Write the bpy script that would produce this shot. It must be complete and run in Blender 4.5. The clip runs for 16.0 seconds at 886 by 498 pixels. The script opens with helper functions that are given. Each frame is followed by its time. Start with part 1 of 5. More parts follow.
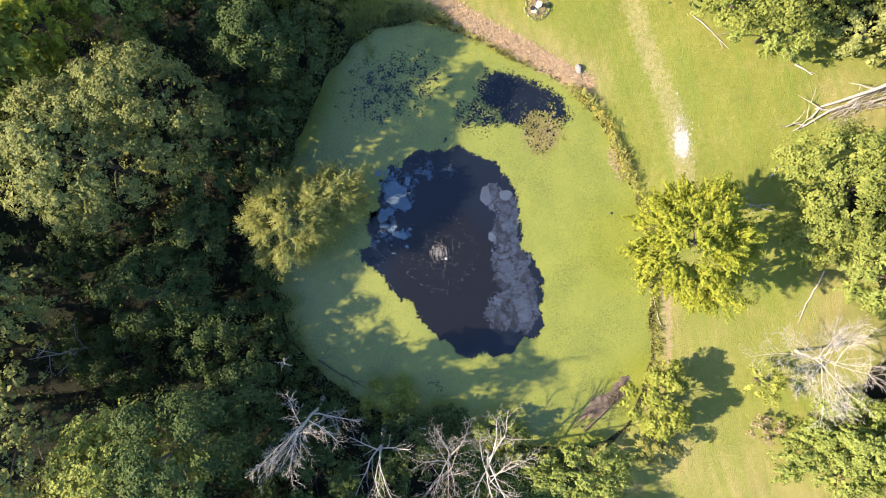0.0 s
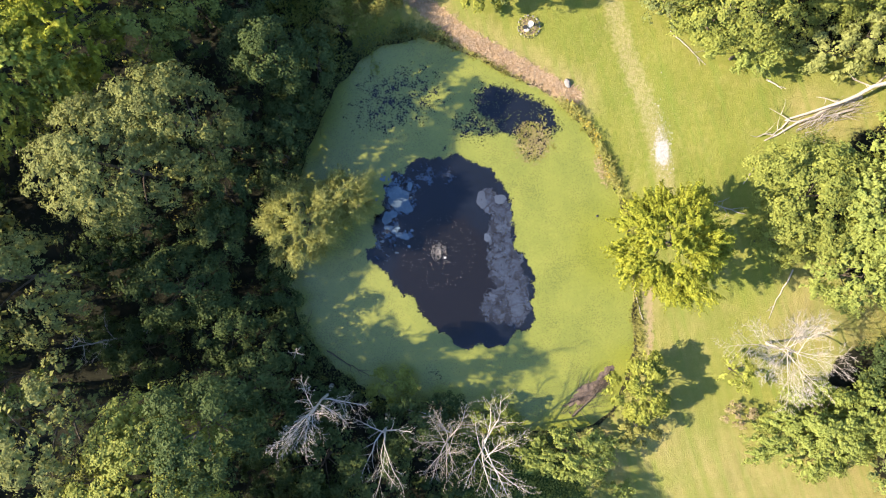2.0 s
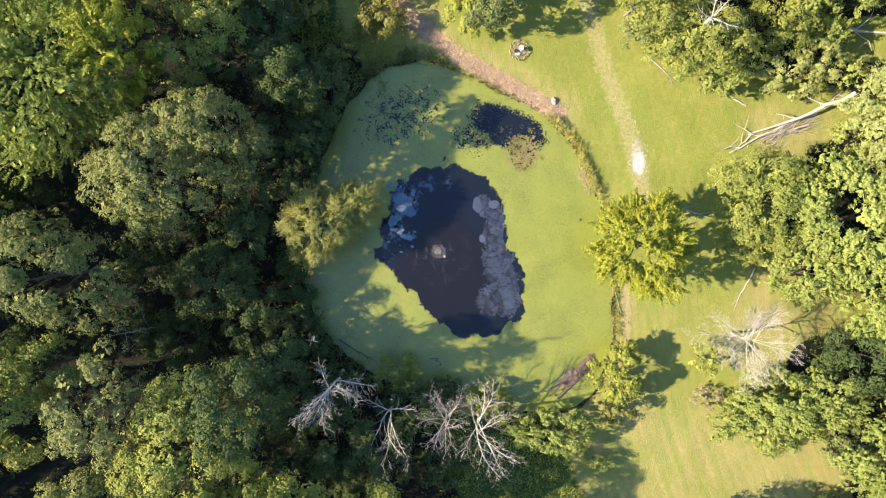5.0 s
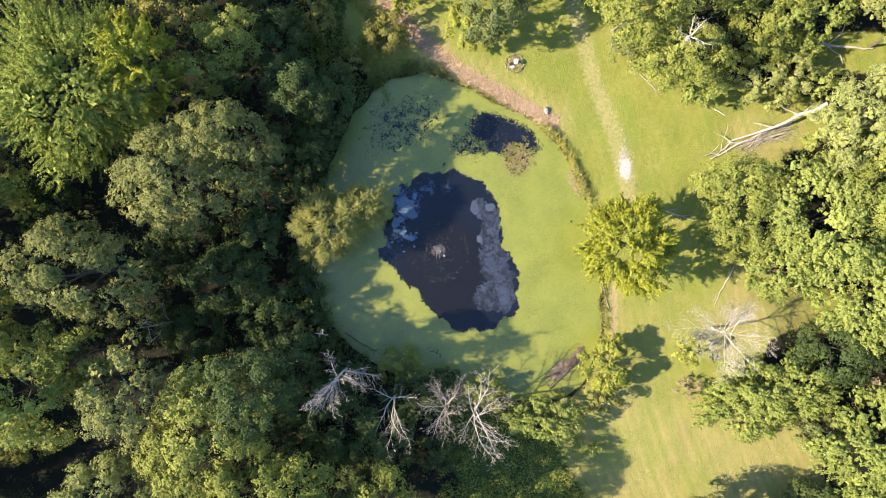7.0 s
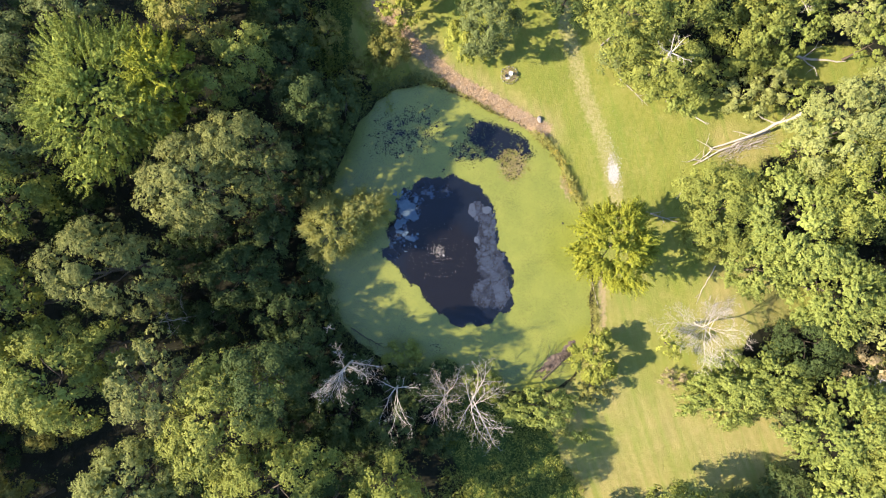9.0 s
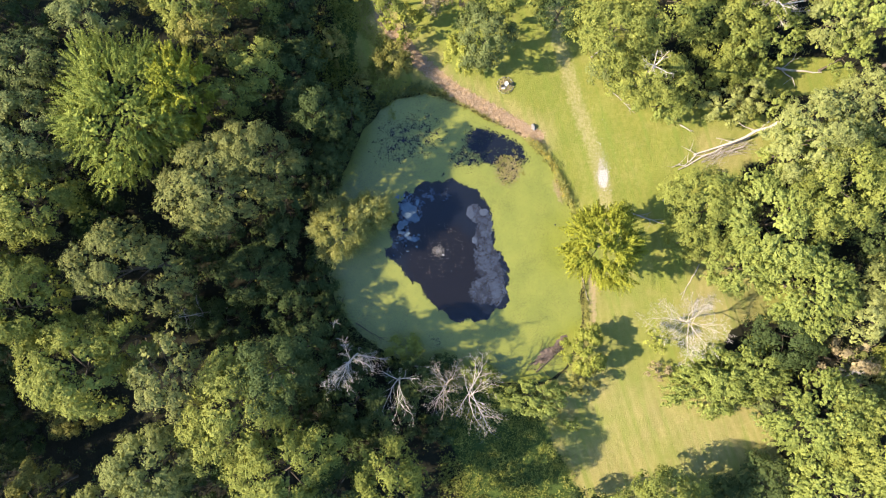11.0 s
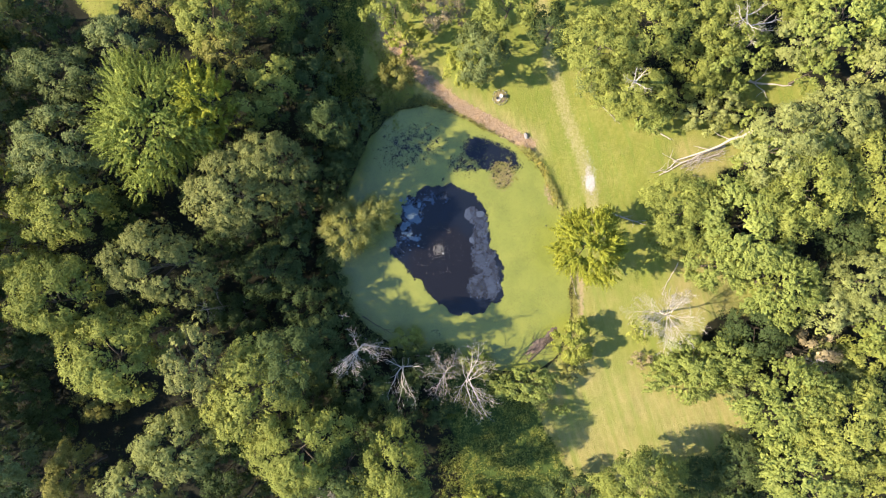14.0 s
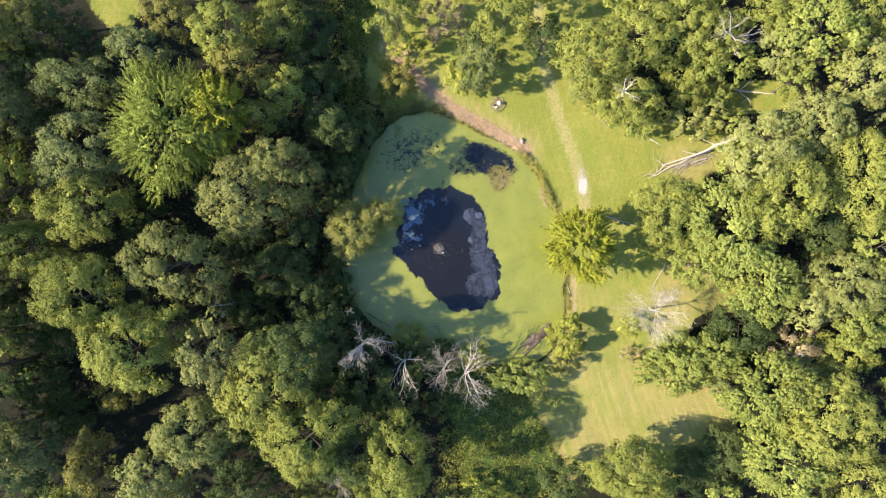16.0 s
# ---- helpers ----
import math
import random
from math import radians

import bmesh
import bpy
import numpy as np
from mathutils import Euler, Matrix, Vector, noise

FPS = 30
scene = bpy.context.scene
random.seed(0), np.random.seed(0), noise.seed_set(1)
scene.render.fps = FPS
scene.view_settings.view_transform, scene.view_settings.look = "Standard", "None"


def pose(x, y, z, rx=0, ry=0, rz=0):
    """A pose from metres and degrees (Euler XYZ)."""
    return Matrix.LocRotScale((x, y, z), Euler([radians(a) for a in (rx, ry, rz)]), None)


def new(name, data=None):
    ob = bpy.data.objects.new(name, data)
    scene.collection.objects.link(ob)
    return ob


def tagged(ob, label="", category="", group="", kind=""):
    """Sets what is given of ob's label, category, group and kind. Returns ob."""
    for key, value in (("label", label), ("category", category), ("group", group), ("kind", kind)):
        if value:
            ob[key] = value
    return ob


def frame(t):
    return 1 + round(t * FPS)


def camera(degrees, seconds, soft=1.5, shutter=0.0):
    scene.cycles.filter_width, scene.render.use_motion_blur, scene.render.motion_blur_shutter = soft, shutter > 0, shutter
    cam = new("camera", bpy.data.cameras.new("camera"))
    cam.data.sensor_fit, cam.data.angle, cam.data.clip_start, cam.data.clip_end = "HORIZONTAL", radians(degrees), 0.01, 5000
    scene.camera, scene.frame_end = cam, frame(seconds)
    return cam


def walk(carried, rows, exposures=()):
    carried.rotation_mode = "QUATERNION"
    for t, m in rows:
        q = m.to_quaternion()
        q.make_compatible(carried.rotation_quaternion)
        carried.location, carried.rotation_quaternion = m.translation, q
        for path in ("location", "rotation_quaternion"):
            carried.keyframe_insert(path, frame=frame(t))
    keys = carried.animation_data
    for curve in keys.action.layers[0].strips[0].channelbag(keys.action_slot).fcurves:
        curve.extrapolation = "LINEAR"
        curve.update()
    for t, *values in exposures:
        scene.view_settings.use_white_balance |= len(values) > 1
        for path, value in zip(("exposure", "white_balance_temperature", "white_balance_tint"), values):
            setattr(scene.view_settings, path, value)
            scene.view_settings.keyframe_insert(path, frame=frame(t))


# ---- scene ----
# ---------------------------------------------------------------- camera: it rises straight up, looking down
cam = camera(72.0, 16.0, soft=1.2)
METRES, EYE = 48.0, 69.7                      # length of the climb, first height
ROWS = [  # seconds; right, back, up in the picture, as shares of the climb; yaw, pitch, roll
    (0.0, 0.0000, 0.0000, 0.0000, -0.000, 0.000, 0.00),
    (0.5, 0.0000, -0.0314, -0.0005, -0.025, 0.012, -0.02),
    (1.0, 0.0000, -0.0629, -0.0006, -0.037, 0.025, -0.04),
    (1.5, 0.0001, -0.0941, -0.0007, -0.062, 0.012, -0.06),
    (2.0, 0.0005, -0.1252, -0.0010, -0.050, 0.012, -0.09),
    (2.5, 0.0005, -0.1564, -0.0014, -0.062, 0.025, -0.10),
    (3.0, 0.0004, -0.1878, -0.0017, -0.074, 0.025, -0.13),
    (3.5, 0.0001, -0.2193, -0.0020, -0.087, 0.037, -0.15),
    (4.0, -0.0002, -0.2508, -0.0024, -0.099, 0.050, -0.17),
    (6.5, 0.0012, -0.4084, -0.0031, -0.062, 0.050, -0.22),
    (7.0, 0.0014, -0.4398, -0.0035, -0.074, 0.050, -0.23),
    (7.5, 0.0020, -0.4713, -0.0046, -0.062, 0.074, -0.24),
    (8.0, 0.0019, -0.5029, -0.0043, -0.087, 0.062, -0.25),
    (8.5, 0.0022, -0.5346, -0.0052, -0.087, 0.099, -0.26),
    (9.0, 0.0019, -0.5662, -0.0050, -0.099, 0.099, -0.27),
    (11.5, 0.0073, -0.7241, -0.0058, 0.012, 0.087, -0.27),
    (12.0, 0.0077, -0.7552, -0.0064, 0.025, 0.074, -0.26),
    (12.5, 0.0079, -0.7862, -0.0062, 0.012, 0.062, -0.27),
    (13.0, 0.0079, -0.8172, -0.0066, 0.025, 0.037, -0.27),
    (13.5, 0.0077, -0.8485, -0.0071, 0.012, 0.050, -0.28),
    (14.0, 0.0077, -0.8796, -0.0072, 0.000, 0.037, -0.29),
    (14.5, 0.0077, -0.9108, -0.0076, -0.000, 0.025, -0.30),
    (15.0, 0.0076, -0.9423, -0.0079, -0.012, 0.025, -0.32),
    (15.5, 0.0074, -0.9736, -0.0077, -0.012, 0.012, -0.33),
    (16.0, 0.0067, -0.9999, -0.0077, -0.025, 0.000, -0.35),
]
walk(cam, [(t, pose(0, 0, EYE, -90, 0, 0) @ pose(METRES * x, METRES * y, METRES * z, 90 + pitch, roll, yaw)) for t, x, y, z, yaw, pitch, roll in ROWS],
     [(0.0, 1.67), (16.0, 1.58)])

# ---------------------------------------------------------------- world and sun
SUN_EL, SHADOW = 32.5, (0.98, 0.13)          # height of the sun, way in which shadows fall
world = bpy.data.worlds.new("sky")
scene.world = world
world.use_nodes = True
wn = world.node_tree.nodes
sky = wn.new("ShaderNodeTexSky")
sky.sky_type, sky.sun_disc = "NISHITA", False
sky.sun_elevation, sky.ozone_density = radians(SUN_EL), 2.5
sky.sun_rotation = math.atan2(-SHADOW[0], -SHADOW[1])
tint = wn.new("ShaderNodeMix")                # a clear, rather blue sky
tint.data_type, tint.blend_type = "RGBA", "MULTIPLY"
tint.inputs[0].default_value = 1.0
tint.inputs[7].default_value = (0.86, 0.97, 1.14, 1)
world.node_tree.links.new(sky.outputs[0], tint.inputs[6])
world.node_tree.links.new(tint.outputs[2], wn["Background"].inputs[0])
wn["Background"].inputs[1].default_value = 0.115
sun_data = bpy.data.lights.new("sun", "SUN")
sun_data.energy, sun_data.angle, sun_data.color = 5.0, radians(0.55), (1.0, 0.828, 0.64)
sun = new("sun", sun_data)
_c = math.cos(radians(SUN_EL)) / math.hypot(*SHADOW)
_d = Vector((SHADOW[0] * _c, SHADOW[1] * _c, -math.sin(radians(SUN_EL))))
sun.matrix_world = Matrix.Translation(-_d * 200) @ _d.to_track_quat("-Z", "Y").to_matrix().to_4x4()

# ---------------------------------------------------------------- node helpers


class Nodes:
    """A small builder for one material's nodes."""

    def __init__(self, name):
        self.mat = bpy.data.materials.new(name)
        self.mat.use_nodes = True
        self.tree = self.mat.node_tree
        self.tree.nodes.clear()
        self.out = self.tree.nodes.new("ShaderNodeOutputMaterial")

    def add(self, kind, *links, **sets):
        n = self.tree.nodes.new("ShaderNode" + kind)
        if "operation" in sets:
            n.operation = sets["operation"]
        if "use_clamp" in sets:
            n.use_clamp = sets["use_clamp"]
        if "data_type" in sets:
            n.data_type, n.blend_type = sets["data_type"], sets["blend_type"]
        if "attribute_name" in sets:
            n.attribute_name = sets["attribute_name"]
        if "interpolation_type" in sets:
            n.interpolation_type = sets["interpolation_type"]
        if "feature" in sets:
            n.feature = sets["feature"]
        if "wave_type" in sets:
            n.wave_type, n.rings_direction = sets["wave_type"], sets["rings_direction"]
        if "bands_direction" in sets:
            n.bands_direction = sets["bands_direction"]
        for key, v in links:
            self.put(n.inputs[key], v)
        return n

    def put(self, socket, v):
        if isinstance(v, bpy.types.NodeSocket):
            self.tree.links.new(v, socket)
        elif isinstance(v, (tuple, list)) and len(v) == 3 and socket.type == "RGBA":
            socket.default_value = (*v, 1)
        else:
            socket.default_value = v

    def pos(self, scale=1.0):
        g = self.add("NewGeometry").outputs["Position"]
        return self.add("VectorMath", (0, g), (1, (scale,) * 3 if not isinstance(scale, tuple) else scale), operation="MULTIPLY").outputs[0]

    def noise(self, scale, detail=4, rough=0.6, vec=None, distort=0.0):
        return self.add("TexNoise", ("Vector", vec or self.pos()), ("Scale", scale), ("Detail", detail), ("Roughness", rough), ("Distortion", distort)).outputs["Fac"]

    def ramp(self, fac, *stops):
        n = self.add("ValToRGB", (0, fac))
        e = n.color_ramp.elements
        while len(e) < len(stops):
            e.new(0.5)
        for el, (p, c) in zip(e, stops):
            el.position, el.color = p, (*c, 1) if isinstance(c, (tuple, list)) else (c, c, c, 1)
        return n.outputs["Color"]

    def mix(self, fac, a, b, mode="MIX"):
        n = self.add("Mix", data_type="RGBA", blend_type=mode)
        for i, v in ((0, fac), (6, a), (7, b)):
            self.put(n.inputs[i], v)
        return n.outputs[2]

    def math(self, op, a, b=0.0, clamp=False):
        return self.add("Math", (0, a), (1, b), operation=op, use_clamp=clamp).outputs[0]

    def attr(self, name):
        return self.add("Attribute", attribute_name=name).outputs["Fac"]

    def bump(self, height, strength, dist=0.05):
        return self.add("Bump", ("Height", height), ("Strength", strength), ("Distance", dist)).outputs[0]

    def principled(self, colour, rough, normal=None, **more):
        n = self.add("BsdfPrincipled", ("Base Color", colour), ("Roughness", rough))
        if normal:
            self.put(n.inputs["Normal"], normal)
        for k, v in more.items():
            self.put(n.inputs[k.replace("_", " ")], v)
        return n.outputs[0]

    def done(self, shader):
        self.tree.links.new(shader, self.out.inputs[0])
        return self.mat


def leaf_material(name, dark, mid, light, glow=0.3, rough=0.7):
    """Leaves: three greens, varied leaf by leaf, bough by bough and tree by tree."""
    dark, mid, light = ((r * 0.985, g_, b * 1.1) for r, g_, b in (dark, mid, light))
    light = tuple(0.92 * v for v in light)
    m = Nodes(name)
    island = m.add("NewGeometry").outputs["Random Per Island"]
    tree_random = m.add("ObjectInfo").outputs["Random"]
    lumps = m.noise(0.45, 3, 0.6)
    f = m.math("ADD", m.math("MULTIPLY", island, 0.3), m.math("MULTIPLY", lumps, 0.84))
    f = m.math("ADD", f, m.math("MULTIPLY", m.math("SUBTRACT", tree_random, 0.5), 0.22))
    col = m.ramp(f, (0.2, dark), (0.58, mid), (0.98, light))
    a = m.principled(col, rough, Specular_IOR_Level=0.08)
    b = m.add("BsdfTranslucent", ("Color", m.mix(0.5, col, (light[0] * 1.1, light[1] * 1.1, light[2] * 0.6)))).outputs[0]
    return m.done(m.add("MixShader", (0, glow * 0.62), (1, a), (2, b)).outputs[0])


def bark_material(name, dark, light, scale=3.0):
    m = Nodes(name)
    v = m.pos((1.0, 1.0, 0.25))
    n1, n2 = m.noise(scale, 5, 0.65, v), m.noise(scale * 7, 3, 0.6, v)
    col = m.ramp(m.math("ADD", m.math("MULTIPLY", n1, 0.7), m.math("MULTIPLY", n2, 0.3)), (0.3, dark), (0.7, light))
    return m.done(m.principled(col, 0.9, m.bump(n2, 0.6, 0.03), Specular_IOR_Level=0.2))


LEAF = {
    "oak": leaf_material("oak_leaves", (0.075, 0.084, 0.025), (0.17, 0.182, 0.05), (0.31, 0.31, 0.095), 0.24),
    "maple": leaf_material("maple_leaves", (0.105, 0.12, 0.014), (0.245, 0.262, 0.028), (0.43, 0.415, 0.055), 0.33),
    "ash": leaf_material("ash_leaves", (0.115, 0.14, 0.026), (0.235, 0.275, 0.050), (0.38, 0.41, 0.080), 0.27),
    "green": leaf_material("broad_leaves", (0.085, 0.105, 0.022), (0.2, 0.222, 0.044), (0.345, 0.355, 0.078), 0.28),
    # woodland shade is put into this darker leaf colour
    "dark": leaf_material("shade_darkened_leaves", (0.03, 0.048, 0.015), (0.064, 0.09, 0.026), (0.132, 0.16, 0.045), 0.22),
    "lime": leaf_material("lime_leaves", (0.092, 0.118, 0.026), (0.212, 0.248, 0.053), (0.36, 0.395, 0.097), 0.32),
    "pale": leaf_material("pale_leaves", (0.1, 0.115, 0.032), (0.22, 0.24, 0.066), (0.372, 0.383, 0.124), 0.26),
    "blue": leaf_material("grey_leaves", (0.06, 0.08, 0.026), (0.135, 0.16, 0.048), (0.26, 0.285, 0.092), 0.20),
    "willow": leaf_material("willow_leaves", (0.15, 0.155, 0.038), (0.29, 0.29, 0.078), (0.44, 0.425, 0.135), 0.34),
    "rust": leaf_material("rusty_leaves", (0.085, 0.083, 0.02), (0.18, 0.175, 0.04), (0.31, 0.29, 0.075), 0.22),
    "dry": leaf_material("withered_leaves", (0.16, 0.125, 0.060), (0.31, 0.25, 0.120), (0.45, 0.38, 0.200), 0.19, 0.7),
    "yellow": leaf_material("yellow_leaves", (0.12, 0.138, 0.02), (0.25, 0.27, 0.045), (0.4, 0.4, 0.08), 0.27),
}
BARK = bark_material("bark", (0.045, 0.035, 0.025), (0.15, 0.125, 0.095))
DEADWOOD = bark_material("bleached_wood", (0.3, 0.262, 0.215), (0.57, 0.52, 0.445))
GREYWOOD = bark_material("grey_wood", (0.2, 0.175, 0.15), (0.46, 0.42, 0.37))
TWIGWOOD = bark_material("pale_twigs", (0.24, 0.2, 0.16), (0.48, 0.43, 0.37))

# ---------------------------------------------------------------- mesh helpers


def link(name, me, material, parent=None, label=""):
    me.materials.append(material)
    ob = new(name, me)
    if parent:
        ob.parent = parent
    if label:
        ob["label"] = label
    return ob


def part(name, bm, material, parent=None, label="", smooth=False):
    """One bmesh as one mesh object under a thing."""
    me = bpy.data.meshes.new(name)
    bm.to_mesh(me)
    bm.free()
    if smooth:
        me.shade_smooth()
    return link(name, me, material, parent, label)


def quads(name, verts, faces, material, parent=None, label="", smooth=False):
    """One mesh object out of arrays of corners and four-cornered faces."""
    me = bpy.data.meshes.new(name)
    verts, faces = np.asarray(verts, np.float32), np.asarray(faces, np.int32)
    me.vertices.add(len(verts))
    me.vertices.foreach_set("co", verts.ravel())
    me.loops.add(faces.size)
    me.loops.foreach_set("vertex_index", faces.ravel())
    me.polygons.add(len(faces))
    me.polygons.foreach_set("loop_start", np.arange(0, faces.size, 4, dtype=np.int32))
    me.polygons.foreach_set("loop_total", np.full(len(faces), 4, np.int32))
    me.polygons.foreach_set("use_smooth", np.full(len(faces), smooth))
    me.update(calc_edges=True)
    return link(name, me, material, parent, label)


def unit(v):
    return v / np.maximum(np.linalg.norm(v, axis=-1, keepdims=True), 1e-6)


def blades(rng, at, normal, length, width, along=None):
    """Leaf blades, four corners each, a little folded and drooping at the tip."""
    n = len(at)
    t = along if along is not None else rng.normal(size=(n, 3))
    t = unit(t - normal * np.sum(t * normal, 1, keepdims=True))
    b = np.cross(normal, t)
    L = (length * rng.uniform(0.65, 1.3, n))[:, None]
    w = (width * rng.uniform(0.7, 1.25, n))[:, None]
    v = np.stack([at - t * L * 0.5, at + b * w * 0.5 + normal * w * 0.06, at + t * L * 0.5 - normal * L * 0.12, at - b * w * 0.5 + normal * w * 0.06], 1)
    return v.reshape(-1, 3), np.arange(n * 4).reshape(-1, 4)


class Tubes:
    """Collects tapered tubes, for trunks, limbs and twigs."""

    def __init__(self):
        self.v, self.f, self.n = [], [], 0

    def add(self, points, radii, sides=6):
        p = np.asarray(points, float)
        d = unit(np.gradient(p, axis=0))
        ref = np.where(np.abs(d[:, 2:3]) > 0.9, [[1.0, 0, 0]], [[0, 0, 1.0]])
        a = unit(np.cross(d, ref))
        b = np.cross(d, a)
        th = np.arange(sides) * 2 * np.pi / sides
        ring = a[:, None] * np.cos(th)[None, :, None] + b[:, None] * np.sin(th)[None, :, None]
        v = p[:, None] + ring * np.asarray(radii, float)[:, None, None]
        k, s = len(p), np.arange(sides)
        for i in range(k - 1):
            i0, i1 = self.n + i * sides, self.n + (i + 1) * sides
            self.f.append(np.stack([i0 + s, i0 + (s + 1) % sides, i1 + (s + 1) % sides, i1 + s], 1))
        self.v.append(v.reshape(-1, 3))
        self.n += k * sides

    def make(self, name, material, parent=None, label=""):
        return quads(name, np.concatenate(self.v), np.concatenate(self.f), material, parent, label, True)


def harmonic(co, th):
    r = np.full_like(th, co[0])
    for k in range(1, len(co) // 2 + 1):
        r += co[2 * k - 1] * np.cos(k * th) + co[2 * k] * np.sin(k * th)
    return r


def wobble(x, y, scale, seed=0.0):
    """Smooth pseudo-random field of about -1 to 1."""
    a, b = x * scale + seed * 1.7, y * scale - seed * 2.3
    return (np.sin(a * 1.0 + 1.3 * np.sin(b * 0.7 + seed)) + np.sin(b * 1.13 + 1.1 * np.sin(a * 0.83 + 2 * seed)) + np.sin((a + b) * 1.71 + seed)
            + np.sin((a - b) * 2.3 + 1.9 * np.sin(a * 1.9)) * 0.7) / 3.0


def line_distance(x, y, points):
    """Distance of the places x, y from a run of straight lines."""
    best = np.full(np.shape(x), 1e9)
    for (x0, y0), (x1, y1) in zip(points, points[1:]):
        dx, dy = x1 - x0, y1 - y0
        s = np.clip(((x - x0) * dx + (y - y0) * dy) / (dx * dx + dy * dy), 0, 1)
        best = np.minimum(best, np.hypot(x - x0 - s * dx, y - y0 - s * dy))
    return best


def step(a, b, v):
    s = np.clip((v - a) / (b - a), 0, 1)
    return s * s * (3 - 2 * s)


# ---------------------------------------------------------------- the plan of the ground
POND_AT, POND = (2.33, 0.71), (22.83, 0.02, -0.08, -0.84, -2.09, -0.25, -1.32, -0.87, 0.82, -0.32, 0.37, 0.39, -0.04, 0.26, 0.02)
OPEN_AT, OPEN = (1.68, -0.26), (10.61, -0.05, 0.25, -1.24, -1.58, -0.79, -0.25, -0.19, 0.28, -0.13, -0.03, -0.03, 0.12)
FOUNTAIN = (-0.5, -0.4)
WATER = -0.3
TRACK = [(19.0, 60.0), (18.2, 45.0), (19.6, 35.9), (22.7, 25.0), (26.0, 16.3), (27.7, 8.6), (28.3, 2.1), (29.0, -20.0)]
DRY = [(-10.8, 44.0), (-10.1, 38.9), (-4.6, 32.4), (2.0, 26.8), (8.5, 23.2), (16.2, 18.9)]
SAND = [(25.3, -3.0), (25.7, -8.0), (26.0, -15.5)]


def pond_edge(x, y):
    """How far outside the pond's edge a place lies (inside: minus)."""
    dx, dy = x - POND_AT[0], y - POND_AT[1]
    th = np.arctan2(dy, dx)
    return np.hypot(dx, dy) - harmonic(POND, th) - 0.3 * wobble(x, y, 0.7, 8.0) - 0.14 * wobble(x, y, 2.6, 9.0)


def ground_z(x, y):
    d = pond_edge(x, y)
    lumps = 0.10 * wobble(x, y, 0.22, 3.0) + 0.05 * wobble(x, y, 0.9, 5.0)
    return np.where(d < 3, -1.6 + 1.55 * step(-3.5, 0.9, d), -0.05) + lumps * step(0.5, 4.0, d) * step(260, 160, np.hypot(x, y))


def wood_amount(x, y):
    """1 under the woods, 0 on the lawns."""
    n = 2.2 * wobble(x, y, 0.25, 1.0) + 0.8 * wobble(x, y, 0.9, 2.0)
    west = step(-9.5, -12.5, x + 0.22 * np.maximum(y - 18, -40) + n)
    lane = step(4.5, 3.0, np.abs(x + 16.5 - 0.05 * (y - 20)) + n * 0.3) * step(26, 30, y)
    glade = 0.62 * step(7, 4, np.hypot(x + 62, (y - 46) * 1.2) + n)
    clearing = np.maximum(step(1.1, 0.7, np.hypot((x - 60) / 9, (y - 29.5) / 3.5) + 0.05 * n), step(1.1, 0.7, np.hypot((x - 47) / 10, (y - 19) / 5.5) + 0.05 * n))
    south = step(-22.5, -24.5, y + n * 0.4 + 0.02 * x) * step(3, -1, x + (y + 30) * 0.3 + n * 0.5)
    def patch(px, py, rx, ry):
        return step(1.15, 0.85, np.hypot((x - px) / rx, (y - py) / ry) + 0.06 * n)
    # patch(72, -24) also lays the dark soil where shade falls on lawn
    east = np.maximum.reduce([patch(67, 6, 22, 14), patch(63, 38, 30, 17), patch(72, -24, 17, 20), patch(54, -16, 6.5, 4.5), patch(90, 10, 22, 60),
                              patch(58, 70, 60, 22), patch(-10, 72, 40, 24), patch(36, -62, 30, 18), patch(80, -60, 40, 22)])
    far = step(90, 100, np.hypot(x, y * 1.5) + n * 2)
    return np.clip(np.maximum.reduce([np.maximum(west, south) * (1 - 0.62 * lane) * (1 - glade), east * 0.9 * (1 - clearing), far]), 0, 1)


# ---------------------------------------------------------------- materials of ground and pond
g = Nodes("ground")
wood, dry, track, stones, tan, sandy = (g.attr(a) for a in ("wood", "dry", "track", "stones", "tan", "sandy"))
rough = g.attr("rough")
fine, mid, broad = g.noise(9, 4, 0.7), g.noise(1.3, 5, 0.65), g.noise(0.13, 4, 0.6)
lawn = g.ramp(g.math("ADD", g.math("MULTIPLY", mid, 0.5), g.math("MULTIPLY", broad, 0.5)), (0.3, (0.13, 0.154, 0.026)), (0.52, (0.198, 0.208, 0.042)), (0.72, (0.27, 0.254, 0.072)))
mower = g.add("VectorMath", (0, g.pos()), (1, (96.0, -6.0, 0.0)), operation="SUBTRACT").outputs[0]
stripe = g.add("TexWave", ("Vector", mower), ("Scale", 0.22), ("Distortion", 1.0), ("Detail", 2.0), ("Detail Scale", 0.4), wave_type="RINGS", rings_direction="Z").outputs["Fac"]
lawn = g.mix(g.math("MULTIPLY", tan, g.math("ADD", 0.35, mid), True), lawn, (0.285, 0.236, 0.1))
lawn = g.mix(g.math("MULTIPLY", g.math("SUBTRACT", stripe, 0.3, True), g.math("ADD", 0.1, g.math("MULTIPLY", tan, 0.4))), lawn, (0.34, 0.3, 0.12))
along = g.add("VectorMath", (0, g.add("VectorRotate", ("Vector", g.pos()), ("Axis", (0, 0, 1)), ("Angle", -0.28)).outputs[0]), (1, (1.5, 0.09, 1.0)), operation="MULTIPLY").outputs[0]
streak = g.noise(0.55, 4, 0.6, along)
lawn = g.mix(g.math("MULTIPLY", g.math("SUBTRACT", streak, 0.48, True), 3.2, True), lawn, (0.15, 0.198, 0.034))
